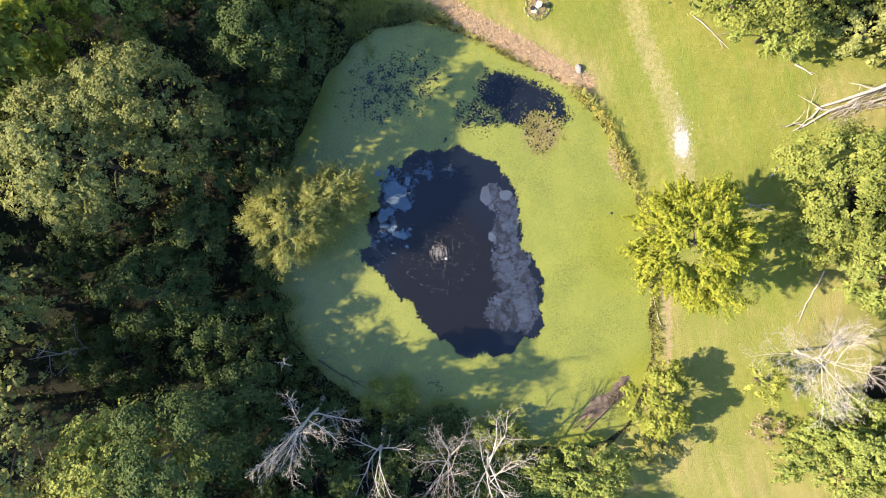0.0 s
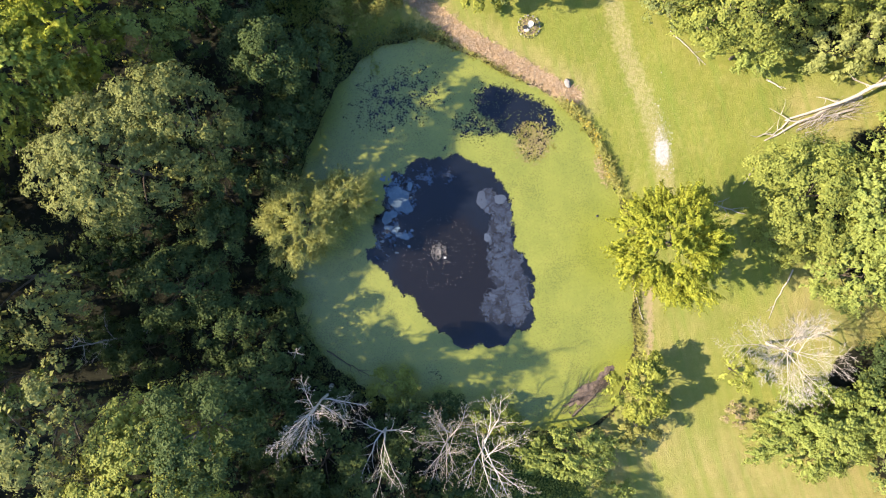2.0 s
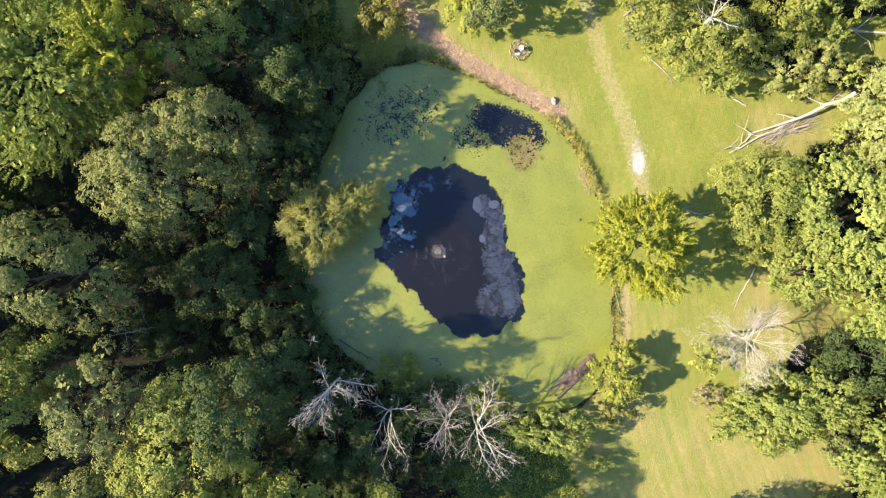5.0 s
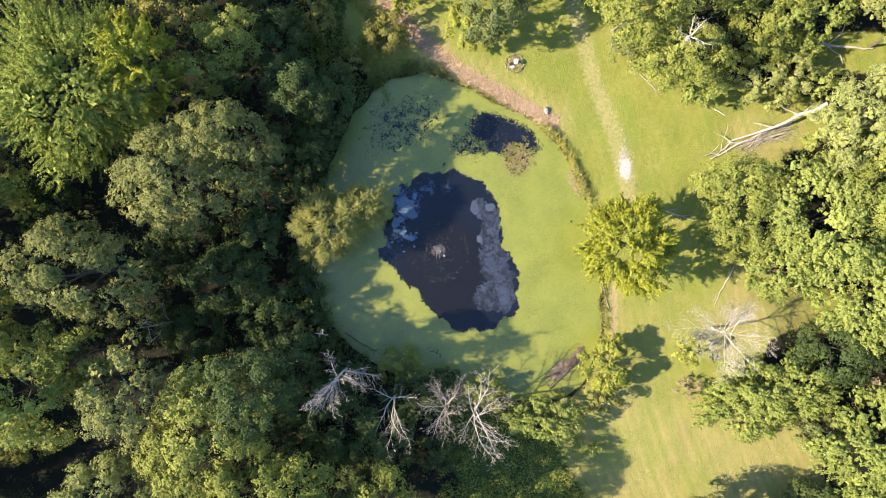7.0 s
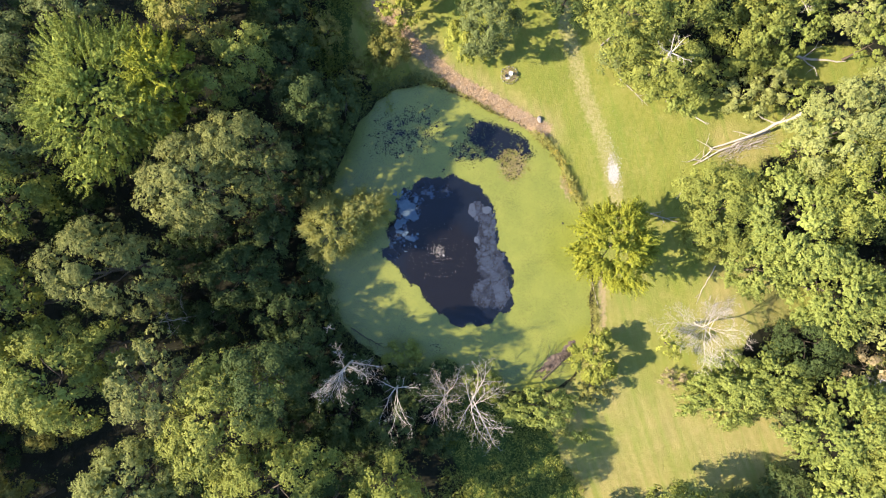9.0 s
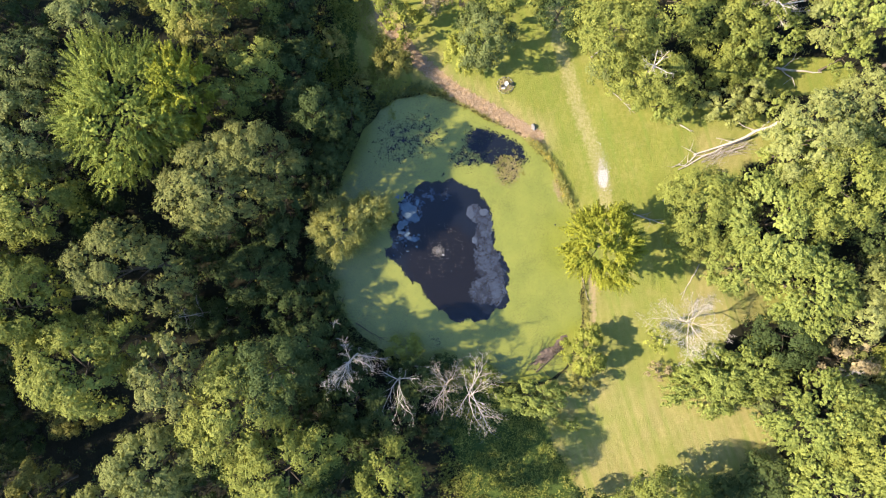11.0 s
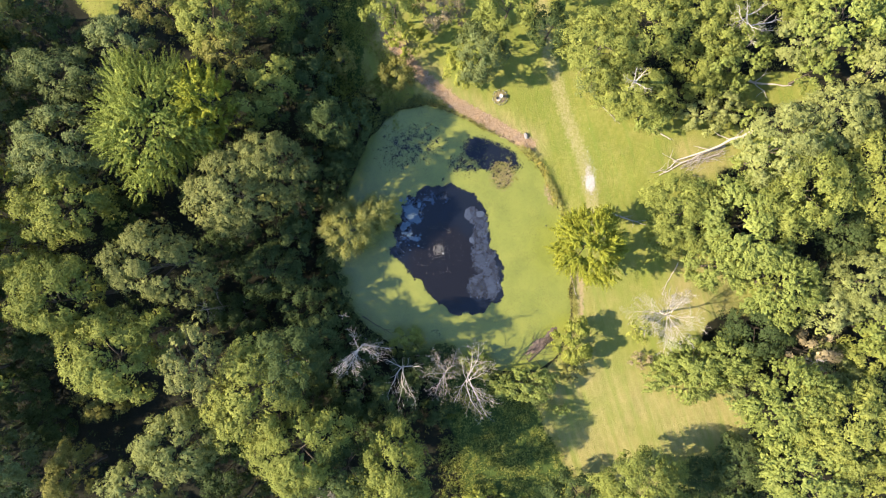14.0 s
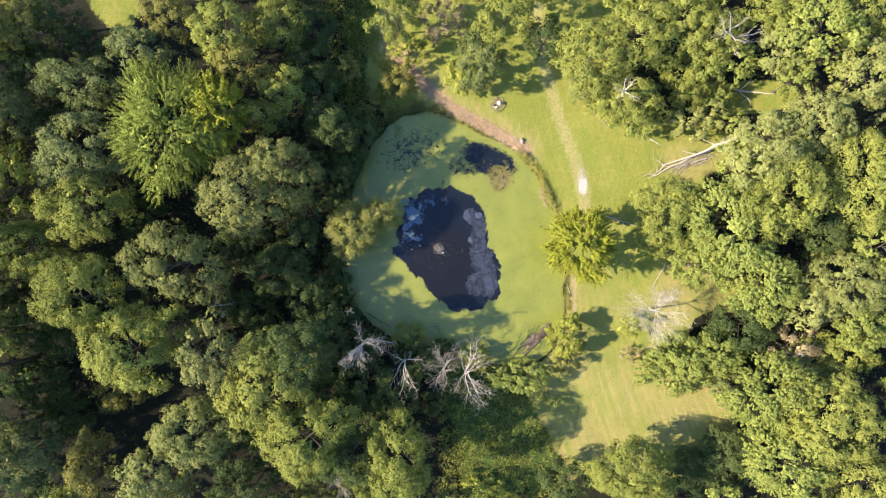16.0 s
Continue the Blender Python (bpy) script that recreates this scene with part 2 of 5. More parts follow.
lawn = g.mix(g.math("MULTIPLY", g.math("SUBTRACT", 0.44, streak, True), 2.6, True), lawn, (0.27, 0.265, 0.08))
patchy = g.noise(0.085, 6, 0.62)
lawn = g.mix(g.math("MULTIPLY", g.math("SUBTRACT", patchy, 0.46, True), 3.0, True), lawn, (0.158, 0.192, 0.035))
lawn = g.mix(g.math("MULTIPLY", g.math("SUBTRACT", g.noise(0.3, 5, 0.7), 0.55, True), 2.4, True), lawn, (0.3, 0.26, 0.1))
lawn = g.mix(g.math("MULTIPLY", g.math("SUBTRACT", fine, 0.45, True), 1.4, True), lawn, (0.1, 0.13, 0.02))
# woodland floor: tree shade is painted in as near-black soil
shaded_soil = g.ramp(g.math("ADD", g.math("MULTIPLY", mid, 0.5), g.math("MULTIPLY", fine, 0.5)), (0.32, (0.009, 0.009, 0.006)), (0.52, (0.014, 0.015, 0.008)), (0.72, (0.024, 0.024, 0.014)))
straw = g.ramp(g.math("ADD", g.math("MULTIPLY", mid, 0.45), g.math("MULTIPLY", fine, 0.55)), (0.32, (0.2, 0.13, 0.065)), (0.55, (0.36, 0.255, 0.145)), (0.75, (0.5, 0.39, 0.24)))
grit = g.ramp(fine, (0.3, (0.3, 0.28, 0.2)), (0.6, (0.55, 0.53, 0.48)))
edge = g.math("SUBTRACT", g.math("MULTIPLY", g.noise(2.6, 5, 0.7), 0.9), 0.45)


def cut(v, lo=0.38, hi=0.62, amount=1.0):
    f = g.add("MapRange", (0, g.math("ADD", v, g.math("MULTIPLY", edge, amount))), (1, lo), (2, hi), interpolation_type="SMOOTHSTEP").outputs[0]
    return f


col = g.mix(cut(track, 0.25, 0.85, 1.0), lawn, (0.32, 0.28, 0.135))
col = g.mix(cut(sandy, 0.4, 0.8), col, (0.3, 0.235, 0.13))
col = g.mix(cut(dry), col, straw)
col = g.mix(cut(stones, 0.42, 0.58, 1.3), col, grit)
turf = g.ramp(g.math("ADD", g.math("MULTIPLY", mid, 0.6), g.math("MULTIPLY", fine, 0.4)), (0.34, (0.024, 0.042, 0.01)), (0.52, (0.052, 0.082, 0.018)), (0.7, (0.11, 0.135, 0.03)))
col = g.mix(cut(rough), col, turf)
col = g.mix(cut(wood), col, shaded_soil)
GROUND = g.done(g.principled(col, 0.95, g.bump(g.math("ADD", fine, mid), 0.7, 0.12), Specular_IOR_Level=0.15))

w = Nodes("pond_water")
ox = w.add("VectorMath", (0, w.pos()), (1, (FOUNTAIN[0] + 1.0, FOUNTAIN[1] - 3.2, WATER)), operation="SUBTRACT").outputs[0]
rad = w.add("VectorMath", (0, w.add("VectorMath", (0, ox), (1, (1.05, 0.85, 1.0)), operation="MULTIPLY").outputs[0]), operation="LENGTH").outputs[1]
rad = w.math("ADD", rad, w.math("MULTIPLY", w.math("SUBTRACT", w.noise(0.5, 4), 0.5), 2.5))
churn = w.add("MapRange", (0, rad), (1, 5.4), (2, 8.2), (3, 1.0), (4, 0.0), interpolation_type="SMOOTHSTEP").outputs[0]
murk = w.mix(churn, w.mix(w.noise(0.8, 4), (0.005, 0.0065, 0.01), (0.008, 0.011, 0.018)), w.mix(w.noise(1.2, 4), (0.006, 0.0056, 0.0062), (0.009, 0.0083, 0.0088)))
ring = w.add("TexWave", ("Vector", w.add("VectorMath", (0, w.pos()), (1, (*FOUNTAIN, WATER)), operation="SUBTRACT").outputs[0]), ("Scale", 1.4), ("Distortion", 4.0), ("Detail", 3.0), wave_type="RINGS", rings_direction="Z").outputs["Fac"]
rip = w.math("ADD", w.math("MULTIPLY", w.math("MULTIPLY", ring, churn), 0.3), w.math("MULTIPLY", w.noise(5, 3), 0.5))
WATERMAT = w.done(w.principled(murk, 0.12, w.bump(rip, 0.25, 0.03), IOR=1.5))

d = Nodes("duckweed")
cover = d.attr("cover")
speck, fleck = d.noise(6.5, 3, 0.7), d.noise(20, 2, 0.7)
tone = d.math("ADD", d.math("MULTIPLY", d.noise(0.25, 4), 0.5), d.math("MULTIPLY", d.noise(3.0, 5, 0.7), 0.5))
weed = d.ramp(tone, (0.3, (0.126, 0.15, 0.02)), (0.5, (0.176, 0.196, 0.027)), (0.7, (0.23, 0.238, 0.038)))
weed = d.mix(d.math("MULTIPLY", d.math("SUBTRACT", fleck, 0.48, True), 2.2, True), weed, (0.11, 0.15, 0.028))
pads = d.add("TexVoronoi", ("Vector", d.pos()), ("Scale", 5.6), ("Randomness", 1.0))
dense = d.math("MULTIPLY", d.math("SUBTRACT", d.noise(0.2, 4, 0.65), 0.36, True), 1.0)
dots = d.math("MULTIPLY", d.math("LESS_THAN", d.math("ADD", pads.outputs["Distance"], d.math("MULTIPLY", speck, 0.18)), d.math("ADD", dense, 0.25)), 0.7)
weed = d.mix(dots, weed, (0.078, 0.088, 0.01))
there = d.math("GREATER_THAN", d.math("ADD", cover, d.math("MULTIPLY", d.math("SUBTRACT", d.math("ADD", d.math("MULTIPLY", d.noise(0.9, 6, 0.74), 0.42), d.math("MULTIPLY", d.noise(4.4, 5, 0.78), 0.58)), 0.5), 6.5)), 0.5)
body = d.principled(weed, 0.36, d.bump(d.math("ADD", fleck, speck), 0.35, 0.02), Specular_IOR_Level=0.8)
DUCKWEED = d.done(d.add("MixShader", (0, there), (1, d.add("BsdfTransparent").outputs[0]), (2, body)).outputs[0])

s = Nodes("pond_scum")
film = s.attr("cover")
warp = s.add("VectorMath", (0, s.add("TexNoise", ("Vector", s.pos()), ("Scale", 0.8), ("Detail", 4.0), ("Roughness", 0.6)).outputs["Color"]), (1, (3.4, 3.4, 0.0)), operation="MULTIPLY").outputs[0]
bent = s.add("VectorMath", (0, s.pos()), (1, warp), operation="ADD").outputs[0]
veins = s.add("TexVoronoi", ("Vector", bent), ("Scale", 0.62), feature="DISTANCE_TO_EDGE").outputs["Distance"]
swirl = s.add("TexWave", ("Vector", bent), ("Scale", 0.55), ("Distortion", 5.0), ("Detail", 4.0), bands_direction="Y").outputs["Fac"]
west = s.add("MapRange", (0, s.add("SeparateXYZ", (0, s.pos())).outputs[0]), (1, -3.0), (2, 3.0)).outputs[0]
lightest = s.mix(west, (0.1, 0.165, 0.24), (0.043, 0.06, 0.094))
floe = s.add("TexVoronoi", ("Vector", bent), ("Scale", 0.62)).outputs["Color"]
floe = s.add("SeparateXYZ", (0, floe)).outputs[0]
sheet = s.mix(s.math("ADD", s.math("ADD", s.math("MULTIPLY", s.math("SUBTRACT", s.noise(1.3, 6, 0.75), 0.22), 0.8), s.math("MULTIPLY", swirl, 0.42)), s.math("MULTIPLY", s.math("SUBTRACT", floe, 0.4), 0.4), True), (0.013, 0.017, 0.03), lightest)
crack = s.math("LESS_THAN", veins, s.math("MULTIPLY", s.math("SUBTRACT", s.noise(0.8, 3), 0.3, True), 0.3))
sheet = s.mix(crack, sheet, (0.012, 0.015, 0.024))
sheet = s.mix(s.math("MULTIPLY", s.math("GREATER_THAN", s.noise(9, 4, 0.8), 0.64), 0.45), sheet, (0.12, 0.135, 0.17))
shown = s.math("GREATER_THAN", s.math("ADD", film, s.math("MULTIPLY", s.math("SUBTRACT", s.noise(1.0, 6, 0.72), 0.5), 3.4)), 0.5)
lace = s.math("MULTIPLY", shown, s.add("MapRange", (0, s.noise(0.6, 4)), (1, 0.3), (2, 0.6), (3, 0.62), (4, 1.0)).outputs[0])
SCUM = s.done(s.add("MixShader", (0, lace), (1, s.add("BsdfTransparent").outputs[0]), (2, s.principled(sheet, 0.45, s.bump(veins, 0.3, 0.05), Specular_IOR_Level=0.35))).outputs[0])


def plain(name, a, b, scale=4.0, rough=0.8, metal=0.0):
    m = Nodes(name)
    n = m.noise(scale, 5, 0.65)
    return m.done(m.principled(m.ramp(n, (0.3, a), (0.7, b)), rough, m.bump(m.noise(scale * 5, 3), 0.4, 0.03), Metallic=metal))


STONE = plain("grey_stone", (0.12, 0.115, 0.11), (0.3, 0.29, 0.27), 3.0)
PALESTONE = plain("pale_stone", (0.33, 0.31, 0.29), (0.55, 0.53, 0.5), 5.0)
DARKPLASTIC = plain("black_plastic", (0.015, 0.015, 0.017), (0.04, 0.04, 0.042), 8.0, 0.45)
SPRAY = plain("water_drops", (0.36, 0.32, 0.26), (0.6, 0.56, 0.5), 8.0, 0.25)
MUD = plain("mud", (0.06, 0.043, 0.034), (0.17, 0.125, 0.095), 1.2)

# ---------------------------------------------------------------- ground sheet


def spaced(a, b, size):
    core = np.arange(a, b + size / 2, size)
    out = np.geomspace(size, 2600, 34).cumsum()
    out = out * (3200 / out[-1]) if out[-1] < 3200 else out
    return np.concatenate([core[0] - out[::-1], core, core[-1] + out])


gx, gy = np.meshgrid(spaced(-92, 92, 0.9), spaced(-56, 56, 0.9))
nrow, ncol = gx.shape
gv = np.stack([gx, gy, ground_z(gx, gy)], -1).reshape(-1, 3)
ii = (np.arange(nrow - 1)[:, None] * ncol + np.arange(ncol - 1)[None, :]).ravel()
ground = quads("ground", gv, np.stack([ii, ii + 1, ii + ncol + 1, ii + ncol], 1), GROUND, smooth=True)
tagged(ground, "mown yellow-green lawn and shade-darkened woodland floor round a pond", "ground", kind="structure")
X, Y = gv[:, 0], gv[:, 1]
fields = {
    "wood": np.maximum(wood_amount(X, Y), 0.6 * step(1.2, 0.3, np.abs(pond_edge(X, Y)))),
    "dry": step(1.75, 0.5, line_distance(X, Y, DRY)),
    "track": step(2.4, 0.8, line_distance(X, Y, TRACK)) * 0.56 * step(-4, 6, Y) + 0.3 * step(1.2, 0.3, np.abs(line_distance(X, Y, TRACK) - 3.0)) * step(0, 8, Y),
    "stones": 0.8 * step(1.5, 0.5, np.hypot((X - 27.3) / 0.8, (Y - 12.0) / 1.9)),
    "tan": np.clip(step(-16, -26, Y + 0.15 * (X - 38)) * 0.75 + step(12, 4, np.hypot(X - 27, Y + 10)) * 0.45 + step(11, 4, np.hypot(X - 48, Y + 8)) * 0.8 + step(9, 3, np.hypot(X - 48, (Y - 17) * 1.5)) * 0.7
                   + step(6, 3, np.abs(X + 16.5)) * step(24, 28, Y) * 0.5 + step(4.5, 1.5, line_distance(X, Y, DRY)) * 0.8, 0, 1),
    "rough": np.maximum(step(-22, -25, Y + wobble(X, Y, 0.4, 1.0)) * step(22, 16, X + (Y + 30) * 0.35 + 1.6 * wobble(X, Y, 0.25, 1.0)) * step(-60, -50, Y),
                        0.85 * step(5, 2, np.abs(X + 17) + 1.8 * wobble(X, Y, 0.3, 4.0)) * step(20, 27, Y + 1.5 * wobble(X, Y, 0.3, 2.0))),
    "sandy": step(1.5, 0.2, line_distance(X, Y, SAND)) * 0.75,
}
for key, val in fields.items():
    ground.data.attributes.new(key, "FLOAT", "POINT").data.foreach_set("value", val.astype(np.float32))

# ---------------------------------------------------------------- water, duckweed and scum


def polar(name, at, inner, outer, turns, rings, z, material, parent=None):
    """A flat ring-shaped sheet between two closed outlines."""
    th = np.arange(turns) * 2 * np.pi / turns
    s = np.linspace(0, 1, rings)[:, None]
    r = inner(th)[None] * (1 - s) + outer(th)[None] * s
    v = np.stack([at[0] + r * np.cos(th), at[1] + r * np.sin(th), np.full_like(r, z)], -1).reshape(-1, 3)
    k = np.arange(turns)
    f = np.concatenate([np.stack([i * turns + k, (i + 1) * turns + k, (i + 1) * turns + (k + 1) % turns, i * turns + (k + 1) % turns], 1) for i in range(rings - 1)])
    return quads(name, v, f, material, parent), v


water, _ = polar("pond_water", POND_AT, lambda t: 0 * t + 0.02, lambda t: harmonic(POND, t) + 0.9, 180, 12, WATER, WATERMAT)
tagged(water, "dark still pond water with a murky middle", "water", kind="structure")


def open_edge(x, y):
    dx, dy = x - OPEN_AT[0], y - OPEN_AT[1]
    th = np.arctan2(dy, dx)
    return np.hypot(dx, dy) - harmonic(OPEN, th) - 0.75 * wobble(x, y, 0.62, 4.0) - 0.5 * wobble(x, y, 1.5, 6.0)


def blot(x, y, px, py, rx, ry, turn=0.0):
    c, si = math.cos(turn), math.sin(turn)
    u, v = (x - px) * c + (y - py) * si, -(x - px) * si + (y - py) * c
    return step(1.5, 0.35, np.hypot(u / rx, v / ry))


def field(name, v, values, ob):
    ob.data.attributes.new(name, "FLOAT", "POINT").data.foreach_set("value", np.asarray(values, np.float32))


mat_ob, mv = polar("duckweed_mat", OPEN_AT, lambda t: harmonic(OPEN, t) * 0.8, lambda t: 0 * t + 29.0, 400, 76, WATER + 0.02, DUCKWEED)
mx, my = mv[:, 0], mv[:, 1]
cov = 2.9 * step(-1.2, 1.1, open_edge(mx, my)) - 0.7
holes = np.maximum.reduce([blot(mx, my, 7.4, 17.9, 4.6, 3.0, -0.3) * 1.1, blot(mx, my, 11.2, 16.4, 4.2, 2.9, -0.6) * 1.15, blot(mx, my, 9.0, 15.6, 4.4, 2.2, -0.3), blot(mx, my, 4.4, 15.4, 4.6, 3.2) * 0.74, blot(mx, my, 11.3, 13.5, 2.2, 2.6) * 1.15, blot(mx, my, -5.6, 18.6, 9.5, 6.2, 0.3) * 0.68,
                           blot(mx, my, -3.0, 23.0, 3.5, 1.6) * 0.5, blot(mx, my, -0.8, -15.3, 1.8, 1.8) * 0.58, blot(mx, my, -9.5, 2.0, 3.0, 2.0) * 0.4, blot(mx, my, 14.9, 3.8, 1.0, 0.8) * 0.5, blot(mx, my, -9.3, -0.6, 1.6, 0.9) * 0.6])
cov = cov - holes * 2.3
field("cover", mv, cov, mat_ob)
tagged(mat_ob, "bright green duckweed mat with ragged holes on the pond", "duckweed", kind="stuff")

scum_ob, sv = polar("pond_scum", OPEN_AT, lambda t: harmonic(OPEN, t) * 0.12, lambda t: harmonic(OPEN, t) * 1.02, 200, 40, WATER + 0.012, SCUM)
sx, sy = sv[:, 0], sv[:, 1]
scum = np.maximum.reduce([blot(sx, sy, -5.4, 6.4, 2.2, 2.6, 0.5), blot(sx, sy, -6.3, 3.0, 1.0, 1.6), blot(sx, sy, -4.4, 1.6, 0.9, 0.6), blot(sx, sy, -3.6, 7.6, 0.8, 0.6), blot(sx, sy, -1.5, 9.2, 5.0, 1.8) * 0.5, blot(sx, sy, -7.0, 0.6, 2.4, 3.6) * 0.47, blot(sx, sy, -4.5, 8.0, 3.4, 2.4) * 0.5,
                          blot(sx, sy, 5.7, 6.1, 1.3, 1.7), blot(sx, sy, 7.2, 3.0, 1.6, 3.4, -0.2), blot(sx, sy, 7.8, -2.0, 2.3, 3.6), blot(sx, sy, 7.6, -7.0, 3.0, 2.6, 0.3), blot(sx, sy, 9.3, -6.0, 1.8, 4.2)])
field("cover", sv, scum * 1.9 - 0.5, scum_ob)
tagged(scum_ob, "grey-blue cracked scum drifting on dark water", "scum", kind="stuff")

# rounded floes of paler scum, some run together
fl = Nodes("pale_scum")
tone = fl.math("ADD", fl.math("MULTIPLY", fl.noise(2.2, 5, 0.7), 0.6), fl.math("MULTIPLY", fl.add("NewGeometry").outputs["Random Per Island"], 0.2))
side_ = fl.add("MapRange", (0, fl.add("SeparateXYZ", (0, fl.pos())).outputs[0]), (1, -2.0), (2, 3.0)).outputs[0]
skin = fl.mix(side_, fl.ramp(tone, (0.3, (0.085, 0.13, 0.172)), (0.65, (0.145, 0.21, 0.262))), fl.ramp(tone, (0.3, (0.035, 0.048, 0.075)), (0.65, (0.06, 0.08, 0.115))))
FLOE = fl.done(fl.principled(skin, 0.5, fl.bump(fl.noise(6, 4), 0.3, 0.03), Specular_IOR_Level=0.3))
rng = np.random.default_rng(77)
pads = [(-5.3, 6.0, 1.35, 1.2), (-4.6, 5.2, 0.9, 0.8), (-5.9, 6.9, 0.8, 0.9), (-6.9, 3.8, 0.62, 0.75), (-6.1, 4.3, 0.45, 0.5), (-4.05, 7.8, 0.33, 0.5), (-4.6, 1.5, 0.5, 0.38), (-5.4, 1.7, 0.45, 0.3),
        (-6.6, 2.6, 0.4, 0.3), (-6.0, 2.1, 0.3, 0.3), (4.9, 6.1, 0.65, 1.05), (7.2, 6.2, 0.8, 0.55), (5.6, 1.4, 0.4, 0.55)]
pads += [(x + rng.normal(0, 1.0), y + rng.normal(0, 1.5), *rng.uniform(0.08, 0.24, 2)) for x, y in [(-6.4, 7.6)] * 26 + [(-5.4, 1.9)] * 12]
pv, pf, base = [], [], 0
for x, y, rx, ry in pads:
    k, ph = 28, rng.uniform(0, 6.28, 3)
    th = np.arange(k) * 2 * np.pi / k
    r = 1 + 0.1 * np.sin(2 * th + ph[0]) + 0.09 * np.sin(3 * th + ph[1]) + 0.06 * np.sin(5 * th + ph[2])
    ring = np.stack([x + rx * r * np.cos(th), y + ry * r * np.sin(th), np.full(k, WATER + 0.018)], 1)
    lip = (ring - [x, y, 0]) * [0.93, 0.93, 1] + [x, y, 0.004 + 0.003 * rng.random()]
    core = (ring - [x, y, 0]) * [0.06, 0.06, 1] + [x, y, 0.008]
    pv += [ring, lip, core]
    j = np.arange(k)
    for q in (0, k):
        pf.append(base + q + np.stack([j, (j + 1) % k, (j + 1) % k + k, j + k], 1))
    base += 3 * k
tagged(quads("scum_floes", np.concatenate(pv), np.concatenate(pf), FLOE), "pale grey-blue rounded scum floes on dark water", "scum", kind="stuff")

# ---------------------------------------------------------------- trees


def thing(name, at, label, category, group=""):
    ob = new(name)
    ob.location = at
    return tagged(ob, label, category, group)


KINDS = {  # boughs, bough size, clump radius, leaf length, leaf width, crown's foot
    "oak": (60, 0.24, 0.4, 0.32, 0.22, 0.22),
    "maple": (84, 0.225, 0.4, 0.4, 0.2, 0.14),
    "ash": (74, 0.265, 0.55, 0.46, 0.14, 0.2),
    "green": (40, 0.29, 0.55, 0.38, 0.24, 0.2),
    "dark": (36, 0.30, 0.55, 0.38, 0.24, 0.12),
    "lime": (40, 0.27, 0.5, 0.42, 0.22, 0.15),
    "pale": (56, 0.24, 0.44, 0.34, 0.22, 0.2),
    "blue": (42, 0.27, 0.55, 0.38, 0.24, 0.2),
    "willow": (80, 0.16, 0.42, 0.5, 0.085, 0.12),
    "rust": (40, 0.27, 0.5, 0.38, 0.2, 0.15),
    "dry": (26, 0.30, 0.45, 0.3, 0.14, 0.05),
    "yellow": (36, 0.27, 0.5, 0.4, 0.22, 0.12),
}
DENSITY, INNER = 72.0, 6.5         # small leaves and inner leaves on a square metre of crown


FINGER = {"maple": (1.35, 0.36), "ash": (1.15, 0.2), "lime": (0.5, 0.34), "willow": (1.15, 0.2), "yellow": (0.45, 0.34)}  # length and width of a spray


